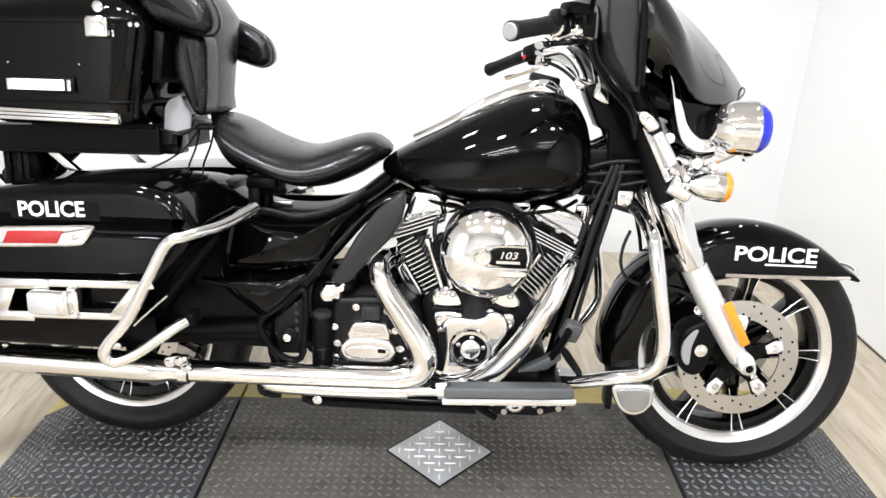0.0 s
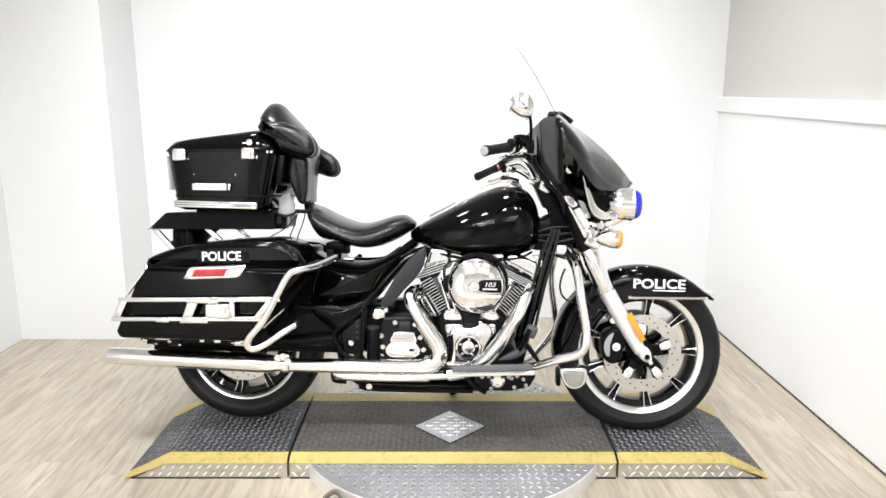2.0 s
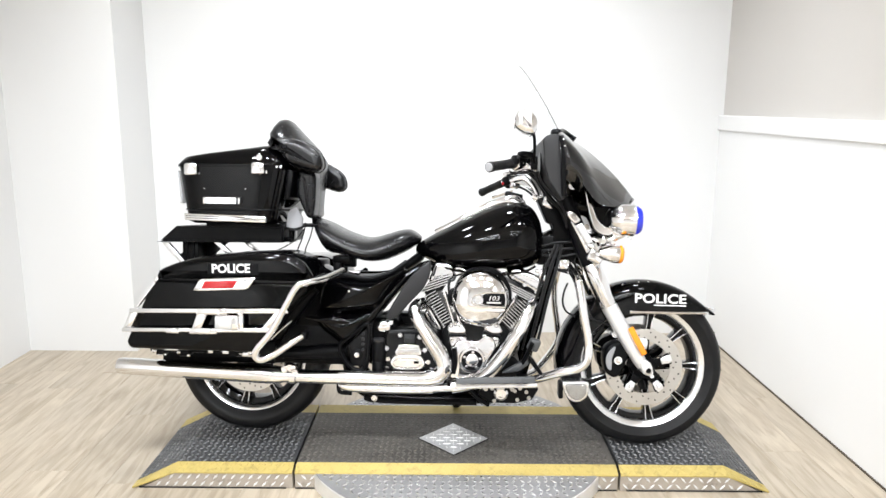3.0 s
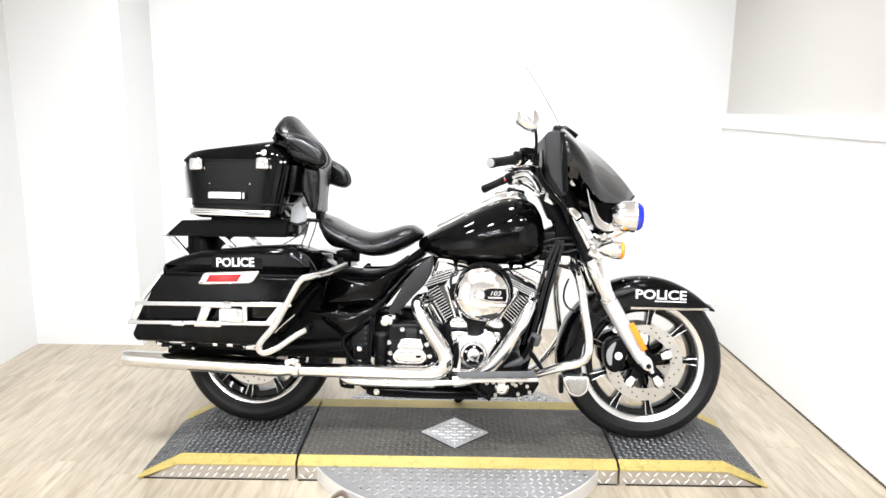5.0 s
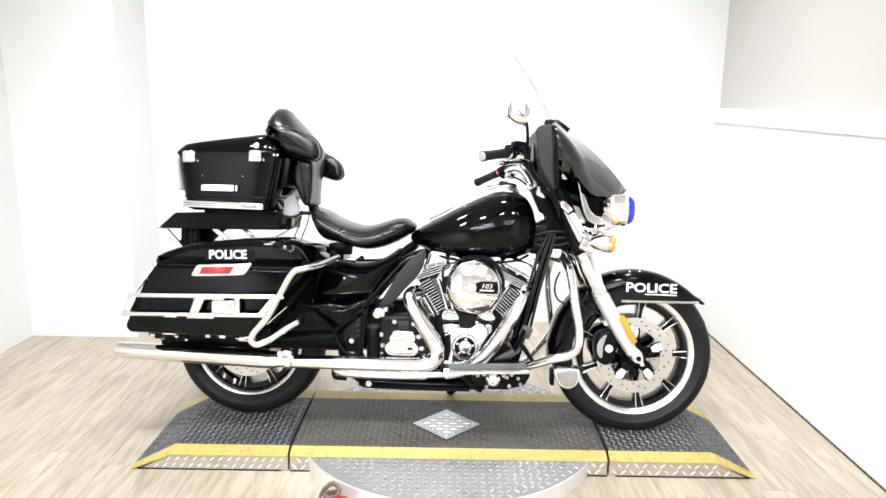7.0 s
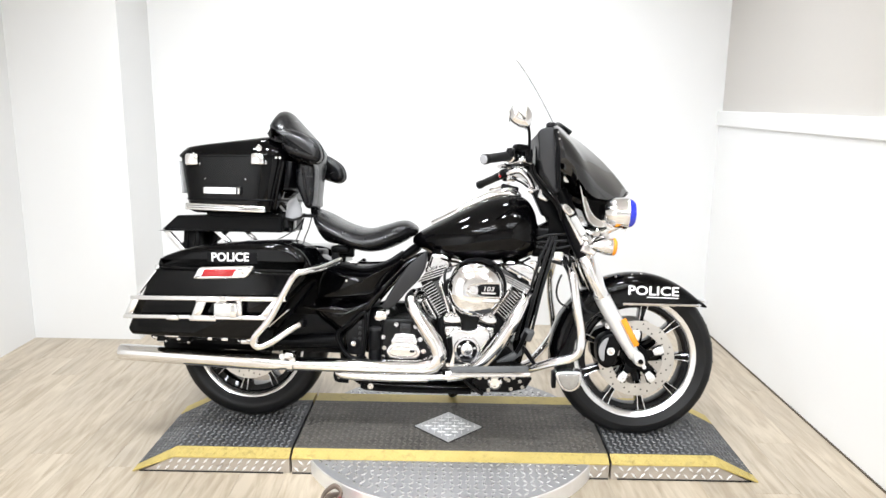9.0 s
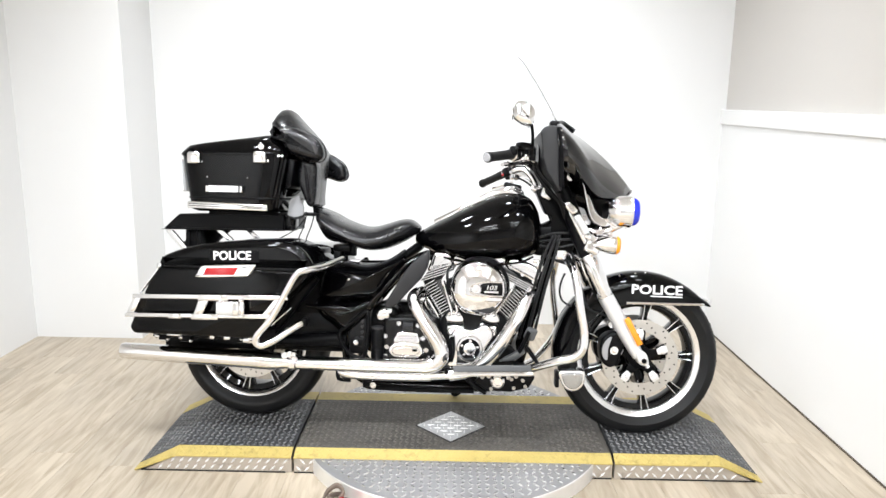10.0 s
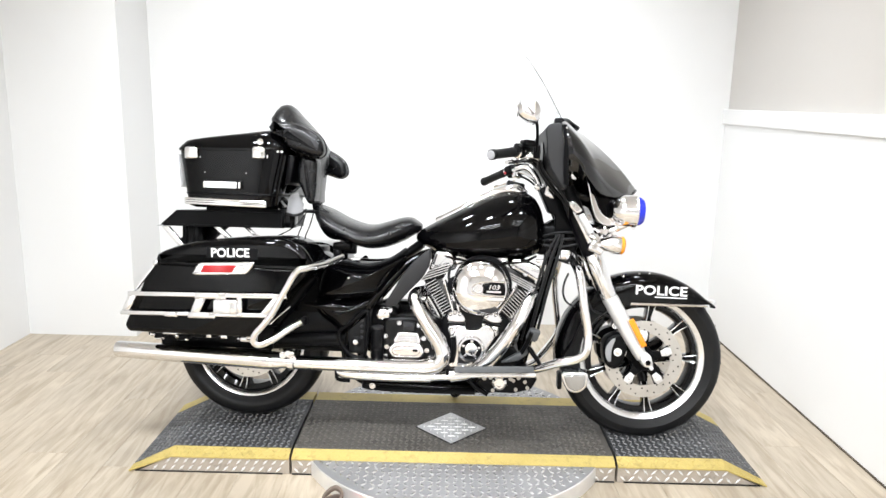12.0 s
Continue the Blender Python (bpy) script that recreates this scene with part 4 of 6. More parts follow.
# bar rising from the tank console
part("bar_centre", tube([(1.085, 0.02, 1.072), (1.125, 0.0, 1.080), (1.158, -0.01, 1.055), (1.180, -0.01, 1.012), (1.172, -0.01, 0.985)], 0.012, 12, 5), CHROME, hb, "bent chrome bar section")
part("bar_clamp", box((1.182, -0.01, 1.0), (0.045, 0.04, 0.022), 0.006, 2, rot=(0, 20, 0)), CHROME, hb)


# ---- fuel tank
def loft_x(stations, n=28, ex=2.5):
    """Body along x: stations (x, half width, z bottom, z top, height of the widest line 0..1)."""
    st = smooth_loop(stations, 5, False)
    rings = []
    for x, w, zb, zt, wide in ((s[0], s[1], s[2], s[3], s[4]) for s in st):
        zm = zb + (zt - zb) * wide
        ring = []
        for j in range(n):
            a = 2 * math.pi * j / n
            c, q = math.cos(a), math.sin(a)
            yy = w * math.copysign(abs(c) ** (2 / ex), c)
            hh = (zt - zm) if q > 0 else (zm - zb)
            ring.append((x, yy, zm + hh * math.copysign(abs(q) ** (2 / ex), q)))
        rings.append(ring)
    return ring_loft(rings)


tank = part("fuel_tank", loft_x([(0.685, 0.035, 0.765, 0.795, 0.4), (0.72, 0.085, 0.745, 0.823, 0.4), (0.80, 0.132, 0.715, 0.868, 0.38), (0.90, 0.160, 0.697, 0.922, 0.38), (1.00, 0.172, 0.693, 0.968, 0.40), (1.09, 0.172, 0.70, 0.985, 0.42), (1.155, 0.158, 0.714, 0.965, 0.45), (1.19, 0.128, 0.735, 0.918, 0.48), (1.207, 0.07, 0.772, 0.862, 0.5)], 40, 2.35), PAINT, bike, "gloss black teardrop fuel tank", split=70)
part("tank_console", loft_x([(0.76, 0.018, 0.83, 0.866, 0.5), (0.84, 0.042, 0.87, 0.909, 0.5), (0.95, 0.052, 0.925, 0.972, 0.5), (1.04, 0.056, 0.96, 1.008, 0.5), (1.10, 0.052, 0.955, 1.014, 0.5), (1.135, 0.03, 0.94, 0.985, 0.5)], 24, 2.8), CHROME, tank, "chrome tank console")

part("console_panel", box((1.085, 0, 1.006), (0.075, 0.07, 0.03), 0.008, 3, rot=(0, 12, 0)), SATIN, tank, "black instrument panel")
part("tank_seam", tube([(0.74, -0.10, 0.735), (0.85, -0.125, 0.704), (1.0, -0.14, 0.691), (1.12, -0.13, 0.702), (1.175, -0.11, 0.725)], 0.005, 8, 5), PAINT, tank)

# ---- seat
seat = empty("solo_seat", bike)
tagged(seat, "black vinyl solo saddle with rolled edges")
part("saddle", loft_x([(0.262, 0.04, 0.885, 0.900, 0.5), (0.272, 0.10, 0.862, 0.903, 0.45), (0.290, 0.150, 0.815, 0.897, 0.56), (0.325, 0.174, 0.764, 0.884, 0.55), (0.39, 0.184, 0.752, 0.851, 0.46), (0.46, 0.186, 0.733, 0.829, 0.38), (0.51, 0.182, 0.727, 0.827, 0.36), (0.565, 0.168, 0.735, 0.842, 0.36), (0.62, 0.143, 0.757, 0.859, 0.38), (0.66, 0.115, 0.779, 0.861, 0.4), (0.69, 0.078, 0.80, 0.845, 0.5), (0.705, 0.03, 0.815, 0.832, 0.5)], 40, 2.25), VINYL, seat, split=70)
part("seat_piping", tube([(0.287, -0.146, 0.861), (0.325, -0.174, 0.831), (0.37, -0.184, 0.806), (0.414, -0.188, 0.789), (0.462, -0.189, 0.772), (0.51, -0.185, 0.764), (0.57, -0.170, 0.773), (0.625, -0.143, 0.796), (0.66, -0.115, 0.815), (0.692, -0.07, 0.824)], 0.0026, 8, 5), VINYL, seat)
part("seat_post", join(tube([(0.385, -0.05, 0.66), (0.39, -0.05, 0.75)], 0.016, 14, 1), box((0.385, -0.02, 0.735), (0.075, 0.16, 0.03), 0.006), box((0.365, -0.085, 0.69), (0.03, 0.02, 0.085), 0.004), box((0.415, -0.06, 0.725), (0.05, 0.03, 0.045), 0.006)), SATIN, seat, "black seat suspension post")
part("seat_bracket", box((0.432, -0.06, 0.678), (0.05, 0.02, 0.02), 0.004), ALU, seat)
part("frame_saddle_cover", loft_x([(0.42, 0.085, 0.64, 0.668, 0.5), (0.52, 0.095, 0.632, 0.670, 0.5), (0.60, 0.09, 0.655, 0.70, 0.5), (0.67, 0.075, 0.70, 0.752, 0.5), (0.715, 0.05, 0.735, 0.785, 0.5)], 24, 2.6), SATIN, bike, "curved black cover under the saddle")

# ---- rear fender
part("rear_fender", fender(22, 168, lambda a: 0.375, lambda a: 0.30, 0.105, 34, 0.0), PAINT, bike, "gloss black rear fender", split=50)
part("fender_seat_panel", loft_x([(0.15, 0.07, 0.69, 0.742, 0.5), (0.25, 0.09, 0.675, 0.735, 0.5), (0.33, 0.10, 0.64, 0.69, 0.5), (0.45, 0.10, 0.62, 0.662, 0.5)], 20, 2.6), PAINT, bike)


# ---- saddlebags
def nearer(k, s=-1):
    """Sets a side thing further out (k under 1) or in, keeping its outline from abreast of the engine."""
    c = Vector((1.011, 3.056 * s, 0.945))
    return Matrix.Translation(c) @ Matrix.Scale(k, 4) @ Matrix.Translation(-c)


def loft_z(stations, n=32, ex=5.0):
    """Body along z: stations (x0, x1, half width, z at x0, z at x1)."""
    rings = []
    for x0, x1, w, z0, z1 in stations:
        cx, hx = (x0 + x1) / 2, (x1 - x0) / 2
        ring = []
        for j in range(n):
            a = 2 * math.pi * (j + 0.5) / n
            c, q = math.cos(a), math.sin(a)
            xx = math.copysign(abs(c) ** (2 / ex), c)
            ring.append((cx + hx * xx, w * math.copysign(abs(q) ** (2 / ex), q), z0 + (z1 - z0) * (xx + 1) / 2))
        rings.append(ring)
    return ring_loft(rings)


for s in (-1, 1):
    at_bag = Matrix.Translation((0, 0, -0.045 if s > 0 else 0)) @ nearer(0.978, s)
    bag = empty("saddlebag", bike, at_bag)
    tagged(bag, "gloss black hard saddlebag with chrome guard rails")
    part("bag_body", prism([(-0.388, 0.425), (-0.372, 0.400), (0.098, 0.397), (0.128, 0.413), (0.21, 0.535), (0.312, 0.64), (0.320, 0.664), (-0.268, 0.664), (-0.29, 0.645)], s * 0.125, s * 0.373, 0.016, 4), PAINT, bag, split=40)
    lid = part("bag_lid", pillow([(-0.268, 0.672), (-0.262, 0.695), (-0.235, 0.715), (-0.12, 0.751), (0.02, 0.766), (0.12, 0.772), (0.22, 0.772), (0.285, 0.748), (0.325, 0.70), (0.332, 0.675), (0.28, 0.668), (0.02, 0.668), (-0.2, 0.668)], s * 0.120, s * 0.376, 0.03, 6, 3), PAINT, bag, "gloss black saddlebag lid with white lettering", split=60)
    part("lid_seal", box((0.03, s * 0.246, 0.666), (0.57, 0.24, 0.008), 0.002), RUBBER, bag)
    t = lettering("POLICE", 0.047, 0.0007)
    xs = [v.co.x for v in t.verts]
    moved(t, Matrix.Diagonal((0.146 / (max(xs) - min(xs)), 0.98, 1, 1)))
    if s < 0:
        moved(t, Matrix.Translation((-0.052, -0.3768, 0.697)) @ Matrix.Rotation(radians(-1.5), 4, "Y") @ TURN)
    else:
        moved(t, Matrix.Translation((0.094, 0.3768, 0.697)) @ Matrix.Rotation(math.pi, 4, "Z") @ TURN)
    part("decal_panel", box((0.03, s * 0.3762, 0.712), (0.195, 0.001, 0.042)), SATIN, lid, "black decal panel")
    part("lettering", t, DECAL, lid, "white POLICE lettering")
    y = s * 0.372
    lamp = part("side_marker", pillow([(-0.119, 0.628), (-0.112, 0.645), (-0.096, 0.672), (-0.06, 0.676), (0.04, 0.681), (0.112, 0.684), (0.116, 0.676), (0.10, 0.652), (0.082, 0.636), (0.02, 0.632), (-0.07, 0.627)], y - s * 0.004, y + s * 0.014, 0.006, 3, 2), CHROME, bag, "chrome marker housing with red reflector")
    part("marker_lens", prism([(-0.088, 0.637), (-0.074, 0.665), (0.05, 0.670), (0.034, 0.641)], y + s * 0.010, y + s * 0.0165, 0.002), RED, lamp, "red reflector")
    part("marker_bolt", moved(lathe([(0, 0), (0.009, 0), (0.009, 0.003), (0.004, 0.004), (0, 0.002)], 16), Matrix.Translation((0.075, y + s * 0.0135, 0.659)) @ Euler((radians(-90 * s), 0, 0)).to_matrix().to_4x4()), ALU, lamp)
    part("bag_hinge", box((-0.277, s * 0.33, 0.664), (0.02, 0.05, 0.02), 0.004), ALU, bag)
    part("bag_rear_trim", prism([(-0.275, 0.655), (-0.268, 0.655), (-0.345, 0.555), (-0.352, 0.555)], s * 0.355, s * 0.374), ALU, bag)
    # guard rails
    g = empty("bag_guard", bike, at_bag)
    tagged(g, "chrome saddlebag guard rails with lamp")
    yo = s * 0.402
    part("rail_bar", join(prism([(-0.357, 0.542), (-0.357, 0.559), (0.245, 0.571), (0.25, 0.554)], yo - s * 0.005, yo + s * 0.005, 0.002), prism([(-0.10, 0.541), (-0.10, 0.565), (0.02, 0.567), (0.02, 0.544)], yo - s * 0.006, yo + s * 0.007, 0.003)), CHROME, g)
    part("rail_bar", join(prism([(-0.386, 0.470), (-0.386, 0.485), (0.175, 0.497), (0.182, 0.481)], yo - s * 0.005, yo + s * 0.005, 0.002), prism([(-0.125, 0.468), (-0.125, 0.490), (-0.02, 0.492), (-0.02, 0.470)], yo - s * 0.006, yo + s * 0.007, 0.003), box((-0.19, yo, 0.479), (0.05, 0.013, 0.019), 0.002)), CHROME, g)
    part("rail_plate", prism([(-0.118, 0.485), (-0.083, 0.485), (-0.056, 0.548), (-0.096, 0.547)], yo - s * 0.004, yo + s * 0.004, 0.002), CHROME, g)
    part("rail_plate", prism([(0.145, 0.490), (0.176, 0.490), (0.232, 0.560), (0.20, 0.559)], yo - s * 0.004, yo + s * 0.004, 0.002), CHROME, g)
    part("rail_end", prism([(-0.386, 0.482), (-0.354, 0.484), (-0.325, 0.545), (-0.357, 0.548)], yo - s * 0.075, yo - s * 0.003, 0.004), CHROME, g)
    part("guard_tube", tube([(0.41, s * 0.20, 0.70), (0.36, s * 0.30, 0.675), (0.315, s * 0.375, 0.668), (0.28, s * 0.395, 0.655), (0.24, s * 0.40, 0.585), (0.185, s * 0.40, 0.485), (0.13, s * 0.398, 0.418), (0.122, s * 0.392, 0.388), (0.142, s * 0.385, 0.374), (0.185, s * 0.37, 0.392), (0.245, s * 0.345, 0.434), (0.277, s * 0.318, 0.455)], 0.0135, 14, 6), CHROME, g, "bent chrome guard tube")
    part("guard_stay", tube([(0.165, s * 0.34, 0.445), (0.185, s * 0.338, 0.465), (0.231, s * 0.325, 0.507), (0.236, s * 0.31, 0.511)], 0.0035, 8, 3), ALU, g, "thin bare metal stay")
    part("guard_bracket", box((0.285, s * 0.295, 0.455), (0.02, 0.05, 0.03), 0.005), SATIN, g)
    box_l = part("guard_lamp", box((0.022, yo, 0.517), (0.088, 0.05, 0.054), 0.008, 3), CHROME, g, "chrome guard lamp with white lens")
    part("guard_lamp_lens", box((0.012, yo + s * 0.022, 0.517), (0.066, 0.012, 0.048), 0.005, 2), CLEARLENS, box_l)
    part("guard_lamp_arm", join(box((0.073, yo, 0.517), (0.018, 0.02, 0.056), 0.004), box((0.073, yo + s * 0.008, 0.548), (0.02, 0.02, 0.01), 0.003), box((0.073, yo + s * 0.008, 0.488), (0.02, 0.02, 0.01), 0.003)), CHROME, g)
    part("bag_bracket", join(box((-0.2, s * 0.26, 0.38), (0.28, 0.03, 0.02), 0.004), box((-0.29, s * 0.27, 0.372), (0.035, 0.05, 0.02), 0.004), box((-0.20, s * 0.27, 0.37), (0.05, 0.05, 0.024), 0.006), box((0.02, s * 0.26, 0.375), (0.03, 0.04, 0.03), 0.004)), SATIN, bag)
    for x, z, r in ((-0.312, 0.378, 0.010), (-0.268, 0.366, 0.006), (-0.215, 0.376, 0.008), (-0.175, 0.364, 0.007), (0.03, 0.376, 0.006), (0.072, 0.380, 0.013)):
        part("bracket_bolt", lathe([(0, 0), (r, 0), (r, 0.006), (r * 0.55, 0.01), (0, 0.006)], 14, Matrix.Translation((x, s * 0.292, z)) @ Euler((radians(-90 * s), 0, 0)).to_matrix().to_4x4()), CHROME, bag)
    for x, z, w, h in ((-0.245, 0.384, 0.06, 0.010), (-0.29, 0.362, 0.022, 0.012), (-0.09, 0.384, 0.020, 0.022), (-0.03, 0.380, 0.026, 0.016), (0.07, 0.372, 0.07, 0.018)):
        part("bracket_tab", box((x, s * 0.288, z), (w, 0.010, h), 0.003), ALU, bag)

# ---- top case with back pad
case = empty("top_case", bike, nearer(0.989))
tagged(case, "gloss black top case with chrome latches and vinyl back pad")
part("case_body", loft_z([(-0.20, 0.125, 0.215, 0.878, 0.878), (-0.219, 0.142, 0.240, 0.888, 0.888), (-0.228, 0.158, 0.248, 0.95, 0.95), (-0.244, 0.182, 0.254, 1.05, 1.05), (-0.252, 0.194, 0.257, 1.098, 1.106), (-0.246, 0.188, 0.251, 1.103, 1.111)], 64, 7), PAINT, case, split=50)
part("case_lid", loft_z([(-0.262, 0.200, 0.262, 1.099, 1.107), (-0.263, 0.201, 0.263, 1.107, 1.116), (-0.252, 0.192, 0.256, 1.120, 1.140), (-0.236, 0.176, 0.247, 1.136, 1.172), (-0.20, 0.15, 0.215, 1.146, 1.190), (-0.10, 0.08, 0.12, 1.162, 1.198)], 64, 6), PAINT, case, "gloss black top case lid", split=50)
part("case_seam", loft_z([(-0.227, 0.157, 0.2475, 0.929, 0.929), (-0.2285, 0.1585, 0.2495, 0.933, 0.933), (-0.228, 0.158, 0.2485, 0.937, 0.937)], 64, 7), SATIN, case)
part("case_strip", prism([(-0.208, 0.890), (-0.208, 0.917), (0.116, 0.910), (0.116, 0.884)], -0.232, -0.254, 0.003), CHROME, case, "ribbed chrome strip")
for k in range(2):
    part("strip_rib", prism([(-0.202, 0.8985 + 0.008 * k), (-0.202, 0.9005 + 0.008 * k), (0.095, 0.895 + 0.008 * k), (0.095, 0.893 + 0.008 * k)], -0.254, -0.2552), SATIN, case)
part("case_rear_reflector", box((-0.242, -0.18, 1.02), (0.012, 0.12, 0.13), 0.004, rot=(0, -6, 0)), DECAL, case, "white strip on the case back edge")
for x, z in ((-0.178, 1.088), (0.088, 1.094)):
    la = part("latch", box((x, -0.260, z), (0.052, 0.020, 0.044), 0.007, 3), CHROME, case, "chrome draw latch")
    part("latch_hook", join(box((x, -0.264, z + 0.018), (0.038, 0.014, 0.012), 0.003), box((x + 0.031, -0.252, z - 0.012), (0.006, 0.006, 0.014), 0.002)), CHROME, la)
part("lock_barrel", lathe([(0, 0), (0.012, 0), (0.012, 0.008), (0.006, 0.010), (0, 0.009)], 20, side(0.092, -0.252, 1.138)), CHROME, case)
for x in (0.175, 0.190):
    part("case_rivet", lathe([(0, 0), (0.006, 0), (0.005, 0.004), (0, 0.005)], 12, side(x - 0.012, -0.259, 1.102)), CHROME, case)
for x in (-0.127, 0.036):
    part("case_rivet", lathe([(0, 0), (0.003, 0), (0.002, 0.002), (0, 0.002)], 10, side(x, -0.2515, 1.015)), ALU, case)
lb = part("case_lamp", box((-0.052, -0.2510, 0.968), (0.150, 0.012, 0.034), 0.003), SATIN, case, "white strip lamp on the case side")
part("case_lamp_lens", box((-0.060, -0.2570, 0.968), (0.122, 0.008, 0.025), 0.003), DECAL, lb)
for x in (-0.126, 0.012):
    part("case_lamp_end", box((x, -0.2570, 0.968), (0.010, 0.008, 0.026), 0.002), CHROME, lb)
part("case_corner_trim", tube([(0.150, -0.235, 0.90), (0.162, -0.243, 0.96), (0.186, -0.247, 1.09)], 0.006, 8, 4), PAINT, case)
part("side_flank", prism([(0.185, 1.095), (0.212, 1.09), (0.196, 0.985), (0.172, 0.975)], -0.20, 0.20, 0.006), SATIN, case)
# back pad
pad = empty("back_pad", bike, nearer(0.989))
tagged(pad, "black vinyl wraparound passenger back pad")
part("pad_centre", loft_z([(0.248, 0.266, 0.06, 0.902, 0.902), (0.236, 0.276, 0.11, 0.912, 0.912), (0.225, 0.278, 0.10, 0.95, 0.95), (0.205, 0.284, 0.12, 1.02, 1.02), (0.185, 0.288, 0.15, 1.08, 1.08), (0.13, 0.290, 0.185, 1.15, 1.14), (0.085, 0.255, 0.18, 1.20, 1.195), (0.072, 0.218, 0.15, 1.245, 1.235), (0.086, 0.184, 0.10, 1.28, 1.272), (0.100, 0.160, 0.055, 1.304, 1.300), (0.116, 0.142, 0.02, 1.313, 1.311)], 44, 2.5), VINYL, pad, split=70)
WING = [(0.113, 1.198), (0.136, 1.210), (0.170, 1.217), (0.209, 1.216), (0.250, 1.204), (0.286, 1.186), (0.318, 1.162), (0.334, 1.125), (0.330, 1.098), (0.303, 1.085), (0.249, 1.099), (0.2, 1.116), (0.172, 1.150), (0.140, 1.180)]
wing_far = [(x + 0.012, z - 0.066) for x, z in WING]
for s, outline in ((-1, WING), (1, wing_far)):
    wing = part("pad_wing", join(pillow(outline, s * 0.185, s * 0.250, 0.030, 7, 3), pillow(outline, s * 0.185, s * 0.150, 0.024, 5, 3)), VINYL, pad, "padded side wing", split=70)
    part("wing_piping", tube([(x, s * 0.188, z) for x, z in outline], 0.0034, 8, 3, closed=True), VINYL, wing)
    part("pad_panel", pillow([(x - (0.05 if s > 0 else 0.0), z) for x, z in ((0.226, 1.090), (0.258, 1.092), (0.292, 1.080), (0.294, 1.01), (0.290, 0.947), (0.280, 0.908), (0.256, 0.912), (0.232, 0.965), (0.216, 1.010))], s * 0.10, s * 0.182, 0.020, 6, 3), VINYL, pad, "padded lower side panel", split=70)
part("pad_seam", tube([(0.252, -0.180, 1.07), (0.258, -0.184, 1.02), (0.268, -0.182, 0.965), (0.272, -0.172, 0.925)], 0.0022, 6, 5), VINYL, pad)
part("pad_plate", prism([(0.160, 0.866), (0.166, 0.920), (0.176, 0.936), (0.206, 0.950), (0.216, 0.926), (0.230, 0.903), (0.226, 0.870), (0.192, 0.860)], -0.112, -0.120, 0.002), GREYCAP, case, "flat grey plate between the case and the pad", smooth=False)
part("pad_rod", tube([(0.152, -0.116, 0.866), (0.172, -0.118, 0.860), (0.194, -0.118, 0.855), (0.222, -0.116, 0.864), (0.240, -0.11, 0.882)], 0.005, 8, 4), RUBBER, case, "dark rod under the flat grey plate")
part("pad_bracket", join(prism([(0.236, 0.95), (0.252, 0.95), (0.262, 0.868), (0.246, 0.868)], -0.03, 0.03, 0.004), box((0.235, 0, 0.872), (0.10, 0.22, 0.012), 0.003)), SATIN, case)
part("mount_knob", lathe([(0, 0), (0.012, 0), (0.012, 0.012), (0, 0.014)], 14, side(0.268, -0.14, 0.916)), SATIN, pad)

# ---- equipment rack below the case
rack = empty("luggage_rack", bike, nearer(1.010))
tagged(rack, "black flat radio rack on chrome struts")
part("rack_box", prism([(-0.347, 0.803), (-0.280, 0.864), (0.158, 0.874), (0.158, 0.808)], 0.165, -0.165, 0.004, 2), SATIN, rack, "dark metal rack box", split=20)
part("rack_lip", prism([(-0.362, 0.798), (-0.31, 0.807), (0.158, 0.810), (0.158, 0.803)], 0.169, -0.169, 0.002), SATIN, rack)
part("rack_end_box", box((0.181, -0.125, 0.839), (0.038, 0.07, 0.068), 0.004), PAINT, rack)
part("rack_mount", join(box((0.0, 0, 0.872), (0.30, 0.36, 0.014), 0.003), box((0.2, 0, 0.872), (0.14, 0.06, 0.008), 0.002)), SATIN, rack)
for k in range(5):
    part("bolt", bolt(0.006, 0.007), CHROME, rack, m=Matrix.Translation((-0.16 + 0.075 * k, -0.17, 0.879)))
for s in (-1, 1):
    for a, b in (((-0.325, 0.796), (-0.242, 0.706)), ((-0.110, 0.800), (-0.040, 0.738))):
        part("rack_strut", prism([(a[0] - 0.014, a[1]), (a[0] + 0.014, a[1]), (b[0] + 0.014, b[1]), (b[0] - 0.014, b[1])], s * 0.150, s * 0.168, 0.002), ALU, rack, "bare silver metal strut")
part("rack_pillar", join(box((-0.245, -0.06, 0.745), (0.07, 0.10, 0.11), 0.008), box((-0.232, -0.112, 0.748), (0.012, 0.01, 0.10), 0.003), box((-0.262, -0.112, 0.748), (0.012, 0.01, 0.10), 0.003)), SATIN, rack)
part("rack_pillar", prism([(-0.25, 0.795), (-0.12, 0.798), (-0.18, 0.745), (-0.20, 0.70), (-0.25, 0.70)], -0.02, 0.02, 0.004), SATIN, rack)
part("latch_block", box((0.28, 0.0, 0.70), (0.05, 0.12, 0.06), 0.01), SATIN, rack)
part("rear_tail_lamp", lathe([(0, -0.03), (0.03, -0.028), (0.04, 0), (0.036, 0.012), (0, 0.016)], 28, Matrix.Translation((-0.285, -0.06, 0.712)) @ Euler((0, radians(-100), 0)).to_matrix().to_4x4()), SATIN, rack)
for k, (y, dx) in enumerate(((-0.10, 0.0), (-0.06, 0.022))):
    part("wire", tube([(0.235 + dx, y, 0.87), (0.222 + dx, y, 0.82), (0.208 + dx, y - 0.02, 0.77), (0.21 + dx, y - 0.03, 0.73)], 0.0028, 6, 5), RUBBER, rack)
part("wire", tube([(0.24, -0.12, 0.865), (0.21, -0.14, 0.82), (0.17, -0.15, 0.79), (0.12, -0.15, 0.765)], 0.0024, 6, 5), RUBBER, rack)
part("wire", tube([(-0.10, -0.10, 0.79), (-0.12, -0.12, 0.775), (-0.13, -0.13, 0.75)], 0.0024, 6, 4), RUBBER, rack)

